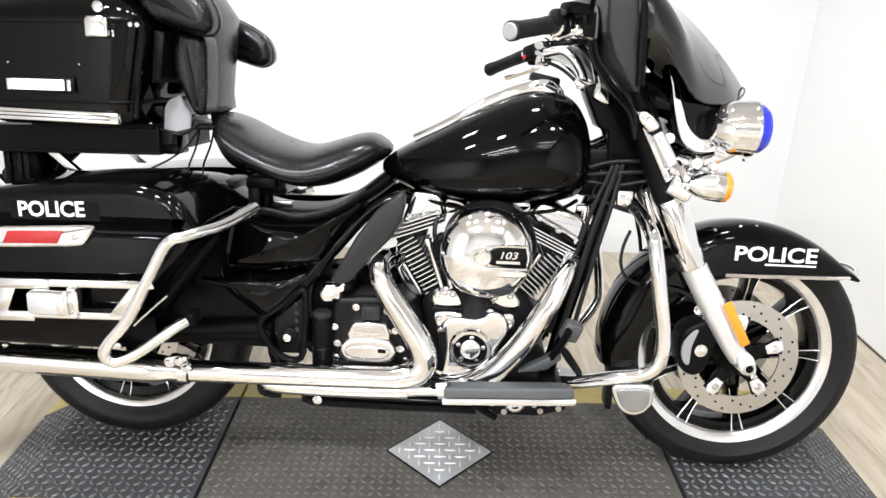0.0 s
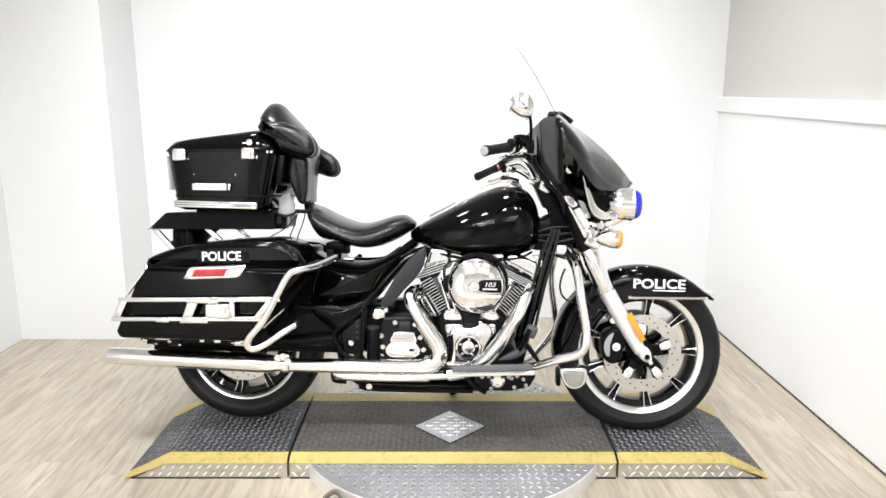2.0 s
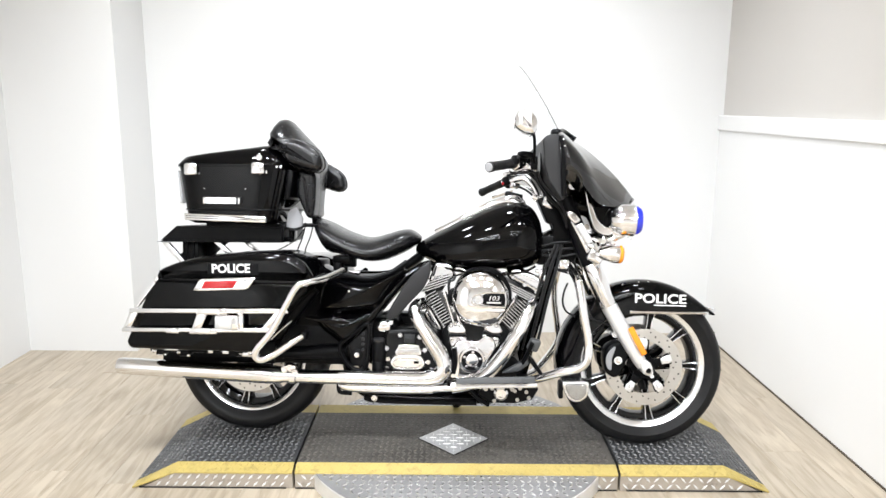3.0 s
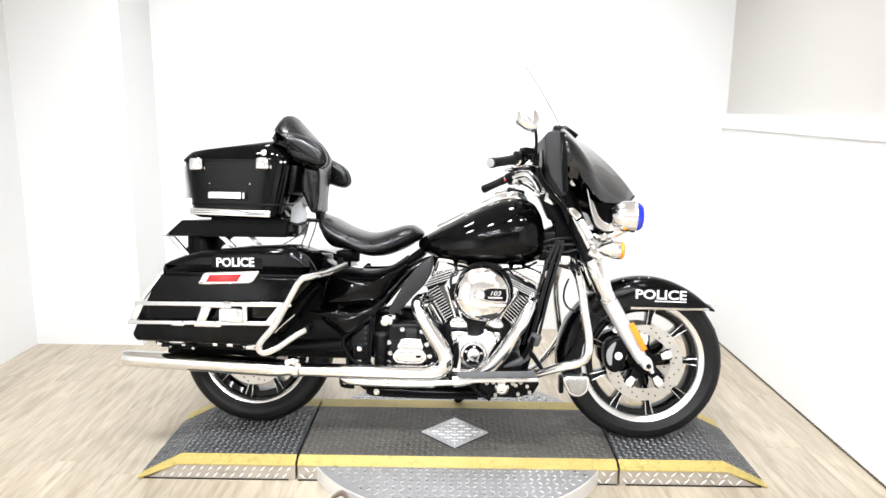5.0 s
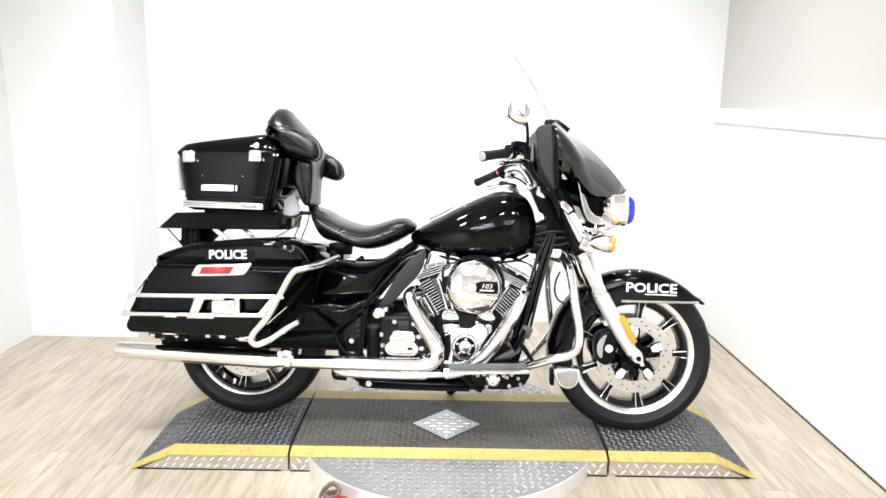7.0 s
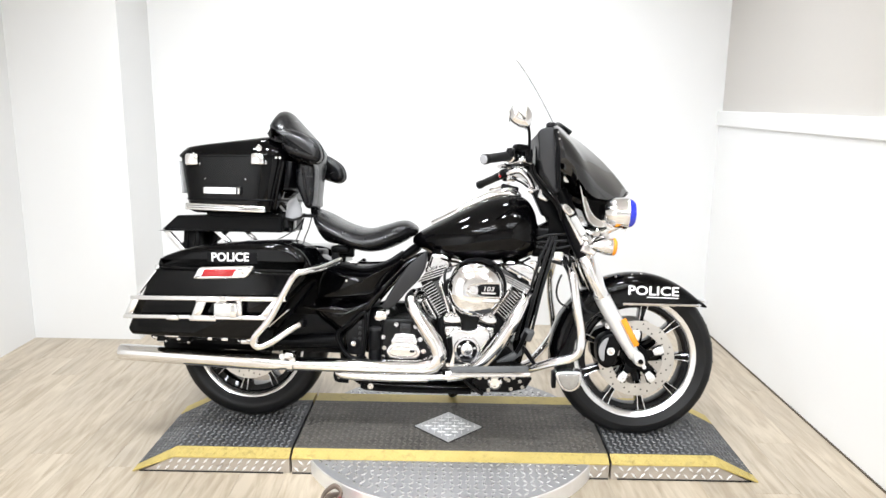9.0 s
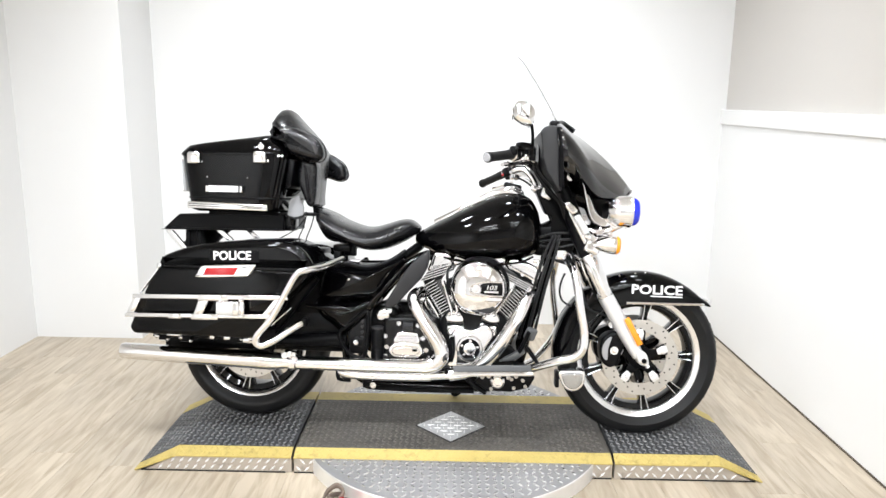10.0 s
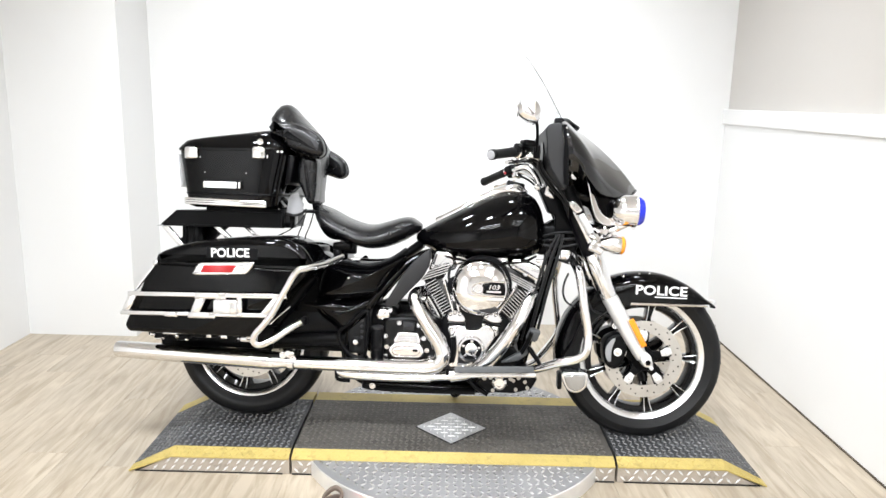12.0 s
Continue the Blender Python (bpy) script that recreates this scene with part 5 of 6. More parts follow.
# ---- frame, side cover, leg shield
fr = empty("frame", bike)
tagged(fr, "gloss black tubular frame")
for s in (-1, 1):
    part("downtube", tube([(1.285, s * 0.045, 0.82), (1.238, s * 0.09, 0.70), (1.198, s * 0.115, 0.56), (1.164, s * 0.125, 0.44), (1.125, s * 0.125, 0.28), (1.05, s * 0.12, 0.20), (0.95, s * 0.12, 0.18), (0.6, s * 0.12, 0.18), (0.48, s * 0.12, 0.20), (0.42, s * 0.13, 0.30), (0.44, s * 0.14, 0.42)], 0.019, 14, 5), PAINT, fr)
    part("backbone_tube", tube([(1.26, s * 0.03, 0.86), (1.0, s * 0.06, 0.74), (0.80, s * 0.08, 0.72), (0.68, s * 0.11, 0.69), (0.59, s * 0.155, 0.60), (0.50, s * 0.16, 0.49), (0.44, s * 0.15, 0.42)], 0.018, 14, 5), PAINT, fr)
    part("rear_rail", tube([(0.66, s * 0.12, 0.70), (0.55, s * 0.13, 0.66), (0.40, s * 0.13, 0.655), (0.20, s * 0.12, 0.66), (-0.1, s * 0.12, 0.66)], 0.016, 12, 5), PAINT, fr)
    part("swingarm", tube([(0.50, s * 0.13, 0.37), (0.25, s * 0.13, 0.35), (0, s * 0.12, 0.32)], 0.03, 14, 4, flat=0.7), SATIN, fr)
    part("shock_absorber", tube([(0.28, s * 0.13, 0.62), (0.08, s * 0.13, 0.36)], 0.026, 14, 1), SATIN, fr)
for k, (dx, r) in enumerate(((0.020, 0.006), (-0.004, 0.0075), (-0.026, 0.005))):
    part("hose", tube([(1.268 + dx * 0.6, -0.100 - 0.012 * k, 0.815), (1.236 + dx, -0.118 - 0.008 * k, 0.71), (1.206 + dx, -0.135, 0.60), (1.178 + dx * 1.1, -0.14, 0.48), (1.158 + dx * 1.2, -0.14, 0.39)], r, 8, 5), RUBBER, fr, "black hose along the downtube")
part("neck_plate", prism([(1.215, 0.745), (1.225, 0.80), (1.30, 0.81), (1.29, 0.765), (1.255, 0.735), (1.225, 0.70), (1.205, 0.715)], -0.06, -0.075, 0.006), PAINT, fr)
part("neck_wiring", join(tube([(1.19, -0.09, 0.80), (1.25, -0.10, 0.82), (1.32, -0.10, 0.825)], 0.005, 8, 4), tube([(1.19, -0.085, 0.785), (1.26, -0.105, 0.795), (1.34, -0.10, 0.80)], 0.005, 8, 4), tube([(1.20, -0.09, 0.77), (1.27, -0.10, 0.765), (1.34, -0.11, 0.78)], 0.004, 8, 4), tube([(1.215, -0.09, 0.735), (1.26, -0.10, 0.715), (1.31, -0.10, 0.70)], 0.006, 8, 4)), RUBBER, fr)
bolts(fr, [(1.215, -0.078, 0.772), (1.245, -0.08, 0.735)], SATIN, 0.012, 0.012)
part("neck_fill", box((1.225, 0.0, 0.79), (0.10, 0.11, 0.13), 0.02, 3), SATIN, fr)
part("hanging_lead", tube([(1.30, -0.16, 0.665), (1.285, -0.17, 0.63), (1.28, -0.18, 0.59), (1.295, -0.18, 0.555), (1.33, -0.17, 0.535)], 0.004, 8, 5), RUBBER, fr)

sc = empty("side_cover", bike)
tagged(sc, "gloss black side cover with creased panels")
part("cover_upper", dome([(0.335, 0.655), (0.40, 0.662), (0.50, 0.655), (0.60, 0.672), (0.635, 0.70), (0.655, 0.70), (0.60, 0.615), (0.55, 0.545), (0.46, 0.527), (0.36, 0.52), (0.31, 0.545)], -0.10, -0.165, -0.222, 2.4), PAINT, sc, split=60)
part("cover_lower", dome([(0.30, 0.53), (0.42, 0.525), (0.54, 0.535), (0.50, 0.47), (0.445, 0.41), (0.41, 0.395), (0.36, 0.43), (0.31, 0.47)], -0.10, -0.160, -0.205, 2.4), PAINT, sc, split=60)

part("cover_ledge", tube([(0.262, -0.196, 0.508), (0.33, -0.203, 0.503), (0.40, -0.203, 0.498), (0.463, -0.196, 0.490)], 0.012, 10, 5, radii=[0.006, 0.013, 0.013, 0.005], flat=0.5), PAINT, sc)
part("cover_strap", tube([(0.34, -0.15, 0.672), (0.42, -0.17, 0.678), (0.50, -0.165, 0.665), (0.59, -0.16, 0.688), (0.66, -0.14, 0.735)], 0.011, 10, 5, flat=0.6), SATIN, sc)
part("bag_support", join(box((0.06, -0.115, 0.385), (0.74, 0.012, 0.16), 0.004), box((0.05, -0.135, 0.345), (0.70, 0.03, 0.03), 0.006), box((-0.09, -0.20, 0.362), (0.46, 0.012, 0.085), 0.004), box((-0.09, -0.16, 0.40), (0.46, 0.09, 0.012), 0.003)), SATIN, sc, "black support plate below the bag")
part("inner_box", box((0.36, 0, 0.52), (0.34, 0.24, 0.24), 0.03, 3), SATIN, sc)
part("lower_box", box((0.33, 0, 0.385), (0.36, 0.22, 0.09), 0.02, 3), SATIN, sc)
bolts(sc, [(0.44, -0.216, 0.62), (0.452, -0.216, 0.612)], CHROME, 0.005, 0.004)
tri = empty("swingarm_bracket", bike)
tagged(tri, "black triangular cast bracket with pivot bolt")
part("bracket_rim", tube([(0.40, -0.178, 0.40), (0.455, -0.18, 0.445), (0.505, -0.18, 0.485), (0.515, -0.18, 0.465), (0.512, -0.18, 0.38), (0.50, -0.178, 0.305), (0.45, -0.176, 0.305), (0.41, -0.176, 0.35)], 0.009, 10, 4, closed=True), SATIN, tri)
part("bracket_web", prism([(0.43, 0.40), (0.505, 0.465), (0.505, 0.31), (0.44, 0.31)], -0.15, -0.168, 0.006), CAST, tri)
part("bracket_plug", lathe([(0, 0), (0.022, 0), (0.024, 0.008), (0.012, 0.012), (0, 0.012)], 24, side(0.468, -0.168, 0.36)), SATIN, tri)
part("pivot_bolt", lathe([(0, 0), (0.0115, 0), (0.010, 0.008), (0, 0.010)], 18, side(0.468, -0.18, 0.36)), CHROME, tri)
for k in range(4):
    part("bracket_rib", box((0.49, -0.172, 0.445 - 0.022 * k), (0.012, 0.008, 0.012), 0.003), PLASTIC, tri)

part("leg_shield", prism([(0.757, 0.745), (0.725, 0.722), (0.69, 0.692), (0.645, 0.632), (0.605, 0.562), (0.578, 0.516), (0.597, 0.503), (0.63, 0.517), (0.677, 0.574), (0.728, 0.628), (0.752, 0.673), (0.760, 0.71)], -0.150, -0.190, 0.008, 3), PLASTIC, bike, "matt dark grey heat shield panel", split=60)

# ---- engine
eng = empty("engine", bike)
tagged(eng, "air-cooled V-twin engine, black with chrome covers")


def fin_plate(u0, u1, z, thick, half, corner):
    """One cooling fin: black plate with a bright machined face on its two sides."""
    f = box(((u0 + u1) / 2, 0, z), (u1 - u0, half * 2, thick), 0, 1)
    vs = [ed for ed in f.edges if abs(ed.verts[0].co.z - ed.verts[1].co.z) > thick * 0.5]
    bmesh.ops.bevel(f, geom=vs, offset=corner, segments=3, affect="EDGES")
    f.normal_update()
    for q in f.faces:
        q.material_index = 0 if abs(q.normal.y) > 0.7 else 1
    return f


FIN = mat("machined_fin_edge", (0.72, 0.72, 0.73), 0.3, 0.8, var=0.1, scale=30)


def fins(name, fin, cx, cz, tilt, count, pitch, thick, half, left, right, dleft, dright, corner):
    """A leaning stack of fins round a core; left and right: its lowest fin's ends, and their shift from fin to fin."""
    e = empty(name, bike, Matrix.Translation((cx, 0, cz)) @ Matrix.Rotation(radians(tilt), 4, "Y"))
    top = pitch * (count - 1)
    mid0, mid1 = (left + right) / 2, (left + right + (dleft + dright) * (count - 1)) / 2
    part("core", prism([(mid0 - 0.018, -0.02), (mid0 + 0.018, -0.02), (mid1 + 0.022, top + 0.02), (mid1 - 0.022, top + 0.02)], -half + 0.012, half - 0.012, 0.006), CAST, e)
    for k in range(count):
        ob = part(fin, fin_plate(left + dleft * k, right + dright * k, pitch * k, thick, half, corner), FIN, e, smooth=False)
        ob.data.materials.append(CAST)
    return e


fins("cylinder", "cooling_fin", 0.8345, 0.4695, -30.5, 14, 0.01205, 0.0027, 0.112, -0.023, 0.023, -0.0004, 0.0003, 0.003)
fins("cylinder_head", "head_fin", 0.784, 0.6345, -20, 4, 0.0093, 0.0032, 0.124, -0.0713, 0.0713, 0.0144, 0.0016, 0.009)
fins("cylinder", "cooling_fin", 1.0385, 0.4625, 41.5, 14, 0.0118, 0.0027, 0.112, -0.0243, 0.0243, -0.0004, 0.0014, 0.003)
fins("cylinder_head", "head_fin", 1.127, 0.601, 25.8, 4, 0.0082, 0.0030, 0.124, -0.0577, 0.062, -0.0087, 0.0005, 0.009)
rockers = (
    ([(0.748, 0.654), (0.757, 0.690), (0.770, 0.728), (0.80, 0.735), (0.838, 0.728), (0.847, 0.70), (0.848, 0.674), (0.80, 0.662)], [(0.852, 0.678), (0.853, 0.716), (0.885, 0.714), (0.906, 0.701), (0.90, 0.688)], (0.755, 0.658), (0.846, 0.676)),
    ([(1.064, 0.680), (1.074, 0.705), (1.088, 0.717), (1.115, 0.713), (1.165, 0.696), (1.208, 0.674), (1.213, 0.651), (1.196, 0.610), (1.15, 0.634)], [(1.010, 0.701), (1.028, 0.722), (1.064, 0.712), (1.060, 0.684), (1.035, 0.674)], (1.072, 0.678), (1.196, 0.602)),
)
for body, end, a, b in rockers:
    rb = part("rocker_box", pillow(body, 0.11, -0.122, 0.016, 5, 3), CHROME, eng, "chrome rocker box", split=60)
    part("rocker_end", pillow(end, 0.08, -0.105, 0.010, 4, 3), CHROME, rb, split=60)
    part("rocker_gasket", tube([(a[0], -0.115, a[1]), (b[0], -0.115, b[1])], 0.004, 8, 1), SATIN, rb)
    for t in (0.12, 0.5, 0.88):
        part("bolt", bolt(0.006, 0.007), CHROME, rb, m=side(a[0] + (b[0] - a[0]) * t, -0.119, a[1] + (b[1] - a[1]) * t + 0.011))
part("plug_lead", tube([(0.845, -0.10, 0.60), (0.83, -0.135, 0.625), (0.835, -0.12, 0.67), (0.87, -0.08, 0.70)], 0.006, 8, 5), RUBBER, eng)
part("plug_lead", tube([(1.07, -0.10, 0.58), (1.06, -0.13, 0.62), (1.05, -0.11, 0.66), (1.03, -0.08, 0.70)], 0.006, 8, 5), RUBBER, eng)
part("intake_body", box((0.965, 0.0, 0.60), (0.16, 0.16, 0.13), 0.03, 3), SATIN, eng)
part("head_bracket", join(box((1.190, -0.10, 0.706), (0.030, 0.03, 0.014), 0.004), box((1.198, -0.105, 0.692), (0.014, 0.03, 0.030), 0.004), box((1.213, -0.10, 0.676), (0.018, 0.03, 0.03), 0.004)), CHROME, eng, "small chrome head bracket")
for a, b in (((0.862, -0.14, 0.46), (0.805, -0.115, 0.63)), ((0.884, -0.14, 0.46), (0.838, -0.115, 0.63)), ((0.985, -0.14, 0.46), (1.078, -0.115, 0.63)), ((1.004, -0.14, 0.45), (1.10, -0.115, 0.60))):
    part("pushrod_tube", lathe([(0.011, 0), (0.011, 0.02), (0.0068, 0.024), (0.0068, 0.14), (0.009, 0.145), (0.009, 0.165)], 16, along(a, b)), CHROME, eng)
for upper, lower, knobs in (
    ([(0.834, 0.452), (0.829, 0.480), (0.846, 0.492), (0.878, 0.495), (0.897, 0.478), (0.898, 0.452)], [(0.837, 0.440), (0.838, 0.402), (0.858, 0.394), (0.905, 0.404), (0.903, 0.440)], ((0.842, 0.486), (0.860, 0.492), (0.880, 0.488), (0.848, 0.425), (0.872, 0.429), (0.893, 0.425))),
    ([(0.973, 0.474), (0.990, 0.496), (1.017, 0.507), (1.042, 0.482), (1.046, 0.458), (1.006, 0.452)], [(0.966, 0.440), (0.974, 0.456), (1.008, 0.444), (1.034, 0.444), (1.034, 0.400), (1.000, 0.404)], ((0.984, 0.484), (1.002, 0.496), (1.022, 0.490), (0.982, 0.440), (1.004, 0.432), (1.022, 0.425))),
):
    blk = part("tappet_block", join(pillow(upper, -0.09, -0.158, 0.007, 3, 2), pillow(lower, -0.09, -0.166, 0.009, 3, 2)), CHROME, eng, "chrome tappet block", split=50)
    for x, z in knobs:
        part("block_screw", lathe([(0, 0), (0.0085, 0), (0.0085, 0.008), (0.005, 0.012), (0, 0.010)], 10, side(x, -0.157, z)), CHROME, blk)
for x, z, r in ((0.867, 0.446, 0), (1.006, 0.452, 16)):
    part("tappet_band", box((x, -0.128, z), (0.070, 0.076, 0.009), 0.003, rot=(0, r, 0)), SATIN, eng)
part("crankcase", pillow([(0.80, 0.44), (0.83, 0.28), (0.88, 0.24), (1.02, 0.25), (1.09, 0.32), (1.10, 0.42), (1.04, 0.50), (0.94, 0.53), (0.85, 0.50)], 0.14, -0.125, 0.02, 3, 3), CAST, eng, "black crankcase")
part("valley", box((0.94, 0, 0.50), (0.12, 0.16, 0.10), 0.02, 3), SATIN, eng)
cam_cover = part("cam_cover", pillow([(0.853, 0.405), (0.850, 0.36), (0.850, 0.295), (0.856, 0.268), (0.90, 0.260), (0.955, 0.268), (0.985, 0.305), (0.998, 0.350), (1.014, 0.378), (1.024, 0.403), (1.018, 0.430), (0.995, 0.448), (0.972, 0.446), (0.955, 0.432), (0.93, 0.427), (0.90, 0.431), (0.87, 0.427)], -0.125, -0.176, 0.012, 4, 3), CHROME, eng, "chrome cam cover", split=50)
part("timer_ring", lathe([(0.039, 0.0), (0.050, 0.0), (0.053, 0.008), (0.050, 0.015), (0.042, 0.015), (0.039, 0.009)], 48, side(0.929, -0.174, 0.351), True), CHROME, cam_cover)
part("timer_plate", lathe([(0, 0.007), (0.040, 0.007), (0.040, 0.003)], 40, side(0.929, -0.174, 0.351)), SATIN, cam_cover)
part("timer_boss", lathe([(0, 0.014), (0.021, 0.013), (0.025, 0.010), (0.026, 0.004)], 32, side(0.929, -0.174, 0.351)), ALU, cam_cover)
for k in range(5):
    a = radians(85 + 72 * k)
    part("timer_bolt", lathe([(0, 0.014), (0.0058, 0.013), (0.0066, 0.006)], 12, side(0.929 + 0.0325 * math.cos(a), -0.174, 0.351 + 0.0325 * math.sin(a))), CHROME, cam_cover)
bolts(eng, [(0.854, -0.176, 0.395), (0.853, -0.176, 0.285), (0.968, -0.176, 0.288), (1.008, -0.176, 0.40)], CHROME, 0.006, 0.005)

ac = empty("air_cleaner", bike)
tagged(ac, "round polished chrome air cleaner cover with badge")
part("backing_plate", lathe([(0, 0.10), (0.114, 0.10), (0.118, 0.115), (0.115, 0.135), (0, 0.135)], 56, side(0.966, 0, 0.606)), SATIN, ac)
part("backing_lobe", pillow([(0.846, 0.63), (0.826, 0.615), (0.824, 0.585), (0.838, 0.560), (0.86, 0.56), (0.87, 0.62)], -0.10, -0.14, 0.008, 3, 3), SATIN, ac)
part("cover", lathe([(0, 0.2125), (0.045, 0.2115), (0.075, 0.207), (0.099, 0.197), (0.110, 0.182), (0.114, 0.165), (0.114, 0.14), (0.108, 0.135)], 72, side(0.958, 0, 0.595)), CHROME, ac)
bd = part("badge_plate", prism([(0.962, 0.612), (0.975, 0.620), (0.996, 0.623), (1.050, 0.624), (1.056, 0.60), (1.054, 0.574), (1.005, 0.575), (0.975, 0.577), (0.962, 0.582)], -0.190, -0.2142, 0.003), SATIN, ac, "black badge plate")
part("badge_surround", tube([(1.054, -0.2120, 0.626), (0.996, -0.2140, 0.6265), (0.955, -0.2150, 0.621), (0.930, -0.2145, 0.609), (0.9245, -0.2140, 0.597), (0.930, -0.2140, 0.583), (0.957, -0.2140, 0.573), (1.005, -0.2135, 0.5715), (1.056, -0.2120, 0.5705)], 0.0035, 8, 4), CHROME, ac)
part("badge_wing", pillow([(0.944, 0.558), (0.962, 0.566), (1.0, 0.567), (1.052, 0.566), (1.048, 0.549), (1.0, 0.548), (0.962, 0.550)], -0.19, -0.2110, 0.004, 3, 2), CHROME, ac)
tb = lettering("103", 0.029, 0.0006)
moved(tb, Matrix.Translation((0.986, -0.2146, 0.596)) @ TURN @ Matrix(((1.05, 0.25, 0, 0), (0, 0.85, 0, 0), (0, 0, 1, 0), (0, 0, 0, 1))))
part("badge_number", tb, ALU, bd)
part("badge_bar", box((1.010, -0.2146, 0.587), (0.056, 0.001, 0.007)), ALU, bd)
part("centre_bolt", lathe([(0, 0), (0.019, 0), (0.021, 0.004), (0.017, 0.009), (0.011, 0.009), (0.010, 0.005), (0.005, 0.006), (0, 0.004)], 28, side(0.951, -0.2115, 0.597)), CHROME, ac)
# dark piece modelled as a reflection of the floorboard in the chrome
part("cover_notch", pillow([(0.975, 0.532), (0.955, 0.52), (0.96, 0.508), (1.0, 0.500), (1.03, 0.515), (1.01, 0.522), (0.98, 0.522)], -0.19, -0.205, 0.003, 2, 2), PLASTIC, ac)

# ---- gearbox side
gb = empty("gearbox", bike)
tagged(gb, "black gearbox with chrome oval end cover")
part("gear_case", pillow([(0.575, 0.30), (0.575, 0.44), (0.62, 0.465), (0.75, 0.465), (0.80, 0.42), (0.80, 0.30), (0.75, 0.285), (0.63, 0.285)], 0.13, -0.155, 0.015, 3, 3), CAST, gb)
part("gear_rear", box((0.56, 0, 0.40), (0.14, 0.22, 0.20), 0.03, 3), SATIN, gb)
part("oval_cover", join(pillow([(0.600, 0.332), (0.608, 0.311), (0.632, 0.299), (0.712, 0.300), (0.736, 0.312), (0.744, 0.333), (0.734, 0.356), (0.712, 0.368), (0.632, 0.366), (0.608, 0.354)], -0.15, -0.186, 0.010, 4, 3), pillow([(0.622, 0.358), (0.630, 0.398), (0.642, 0.407), (0.708, 0.408), (0.720, 0.399), (0.724, 0.358)], -0.15, -0.181, 0.007, 3, 2)), CHROME, gb, "chrome oval clutch end cover", split=50)
part("oval_rib", pillow([(0.615, 0.332), (0.625, 0.318), (0.66, 0.314), (0.71, 0.316), (0.728, 0.333), (0.71, 0.349), (0.66, 0.349), (0.625, 0.346)], -0.183, -0.190, 0.004, 3, 3), CHROME, gb)
part("oval_mark", box((0.708, -0.1905, 0.338), (0.020, 0.002, 0.010), 0.0005), SATIN, gb)
for k in range(3):
    part("cover_rib", box((0.674, -0.1815, 0.376 + 0.009 * k), (0.080, 0.003, 0.003), 0.001, 1), CHROME, gb)
part("vent_block", join(box((0.678, -0.155, 0.430), (0.046, 0.04, 0.036), 0.004), box((0.678, -0.176, 0.430), (0.040, 0.004, 0.004), 0.001)), PLASTIC, gb)
bolts(gb, [(0.638, -0.158, 0.440), (0.717, -0.158, 0.434), (0.584, -0.158, 0.386), (0.590, -0.158, 0.342), (0.586, -0.158, 0.304), (0.752, -0.158, 0.334), (0.764, -0.158, 0.304), (0.738, -0.158, 0.382)], CHROME, 0.0068, 0.009)
part("oil_spout", lathe([(0, 0), (0.027, 0), (0.027, 0.045), (0.0255, 0.047), (0.0255, 0.055), (0.027, 0.057), (0.027, 0.12), (0.024, 0.128), (0.0, 0.128)], 28, Matrix.Translation((0.552, -0.158, 0.285))), SATIN, gb, "black oil filler spout")
part("spout_cap", lathe([(0, 0.128), (0.025, 0.128), (0.026, 0.137), (0.02, 0.142), (0, 0.143)], 24, Matrix.Translation((0.552, -0.158, 0.285))), PLASTIC, gb)
part("breather", join(box((0.575, -0.14, 0.475), (0.05, 0.035, 0.045), 0.012, 3), lathe([(0, 0), (0.017, 0), (0.019, 0.012), (0.010, 0.018), (0, 0.018)], 22, side(0.565, -0.156, 0.472)), lathe([(0, 0), (0.008, 0), (0.008, 0.02), (0, 0.02)], 12, side(0.602, -0.15, 0.49))), CHROME, gb, "small chrome vent fitting")
part("gear_hose", tube([(0.525, -0.15, 0.50), (0.52, -0.165, 0.45), (0.528, -0.16, 0.40)], 0.005, 8, 5), RUBBER, gb)
part("dark_backing", box((0.64, 0.02, 0.465), (0.20, 0.10, 0.09), 0.02, 3), SATIN, gb)

# ---- exhaust
ex = empty("exhaust", bike)
tagged(ex, "chrome dual exhaust with long muffler")
part("rear_header", tube([(0.742, -0.09, 0.565), (0.708, -0.14, 0.562), (0.699, -0.180, 0.540), (0.724, -0.20, 0.494), (0.770, -0.207, 0.426), (0.806, -0.21, 0.372), (0.818, -0.21, 0.326), (0.795, -0.212, 0.292), (0.745, -0.215, 0.279)], 0.03, 24, 7, radii=[0.024, 0.026, 0.027, 0.028, 0.031, 0.033, 0.034, 0.033, 0.031]), CHROME, ex, "curved chrome header shield")
part("rear_shield", pillow([(0.728, 0.520), (0.740, 0.540), (0.756, 0.538), (0.776, 0.505), (0.802, 0.460), (0.792, 0.446), (0.770, 0.450), (0.744, 0.480)], -0.03, -0.075, 0.010, 4, 3), CHROME, ex, "small chrome shield behind the header")
part("front_header", tube([(1.175, -0.07, 0.585), (1.168, -0.13, 0.578), (1.148, -0.175, 0.548), (1.115, -0.195, 0.482), (1.068, -0.20, 0.402), (1.030, -0.20, 0.348), (0.985, -0.20, 0.297), (0.93, -0.19, 0.262), (0.85, -0.19, 0.245)], 0.028, 24, 7, radii=[0.018, 0.022, 0.025, 0.028, 0.029, 0.029, 0.029, 0.028, 0.027]), CHROME, ex, "chrome front header shield")
part("mid_pipe", tube([(0.77, -0.215, 0.279), (0.55, -0.222, 0.278), (0.23, -0.235, 0.280)], 0.028, 24, 3), CHROME, ex)
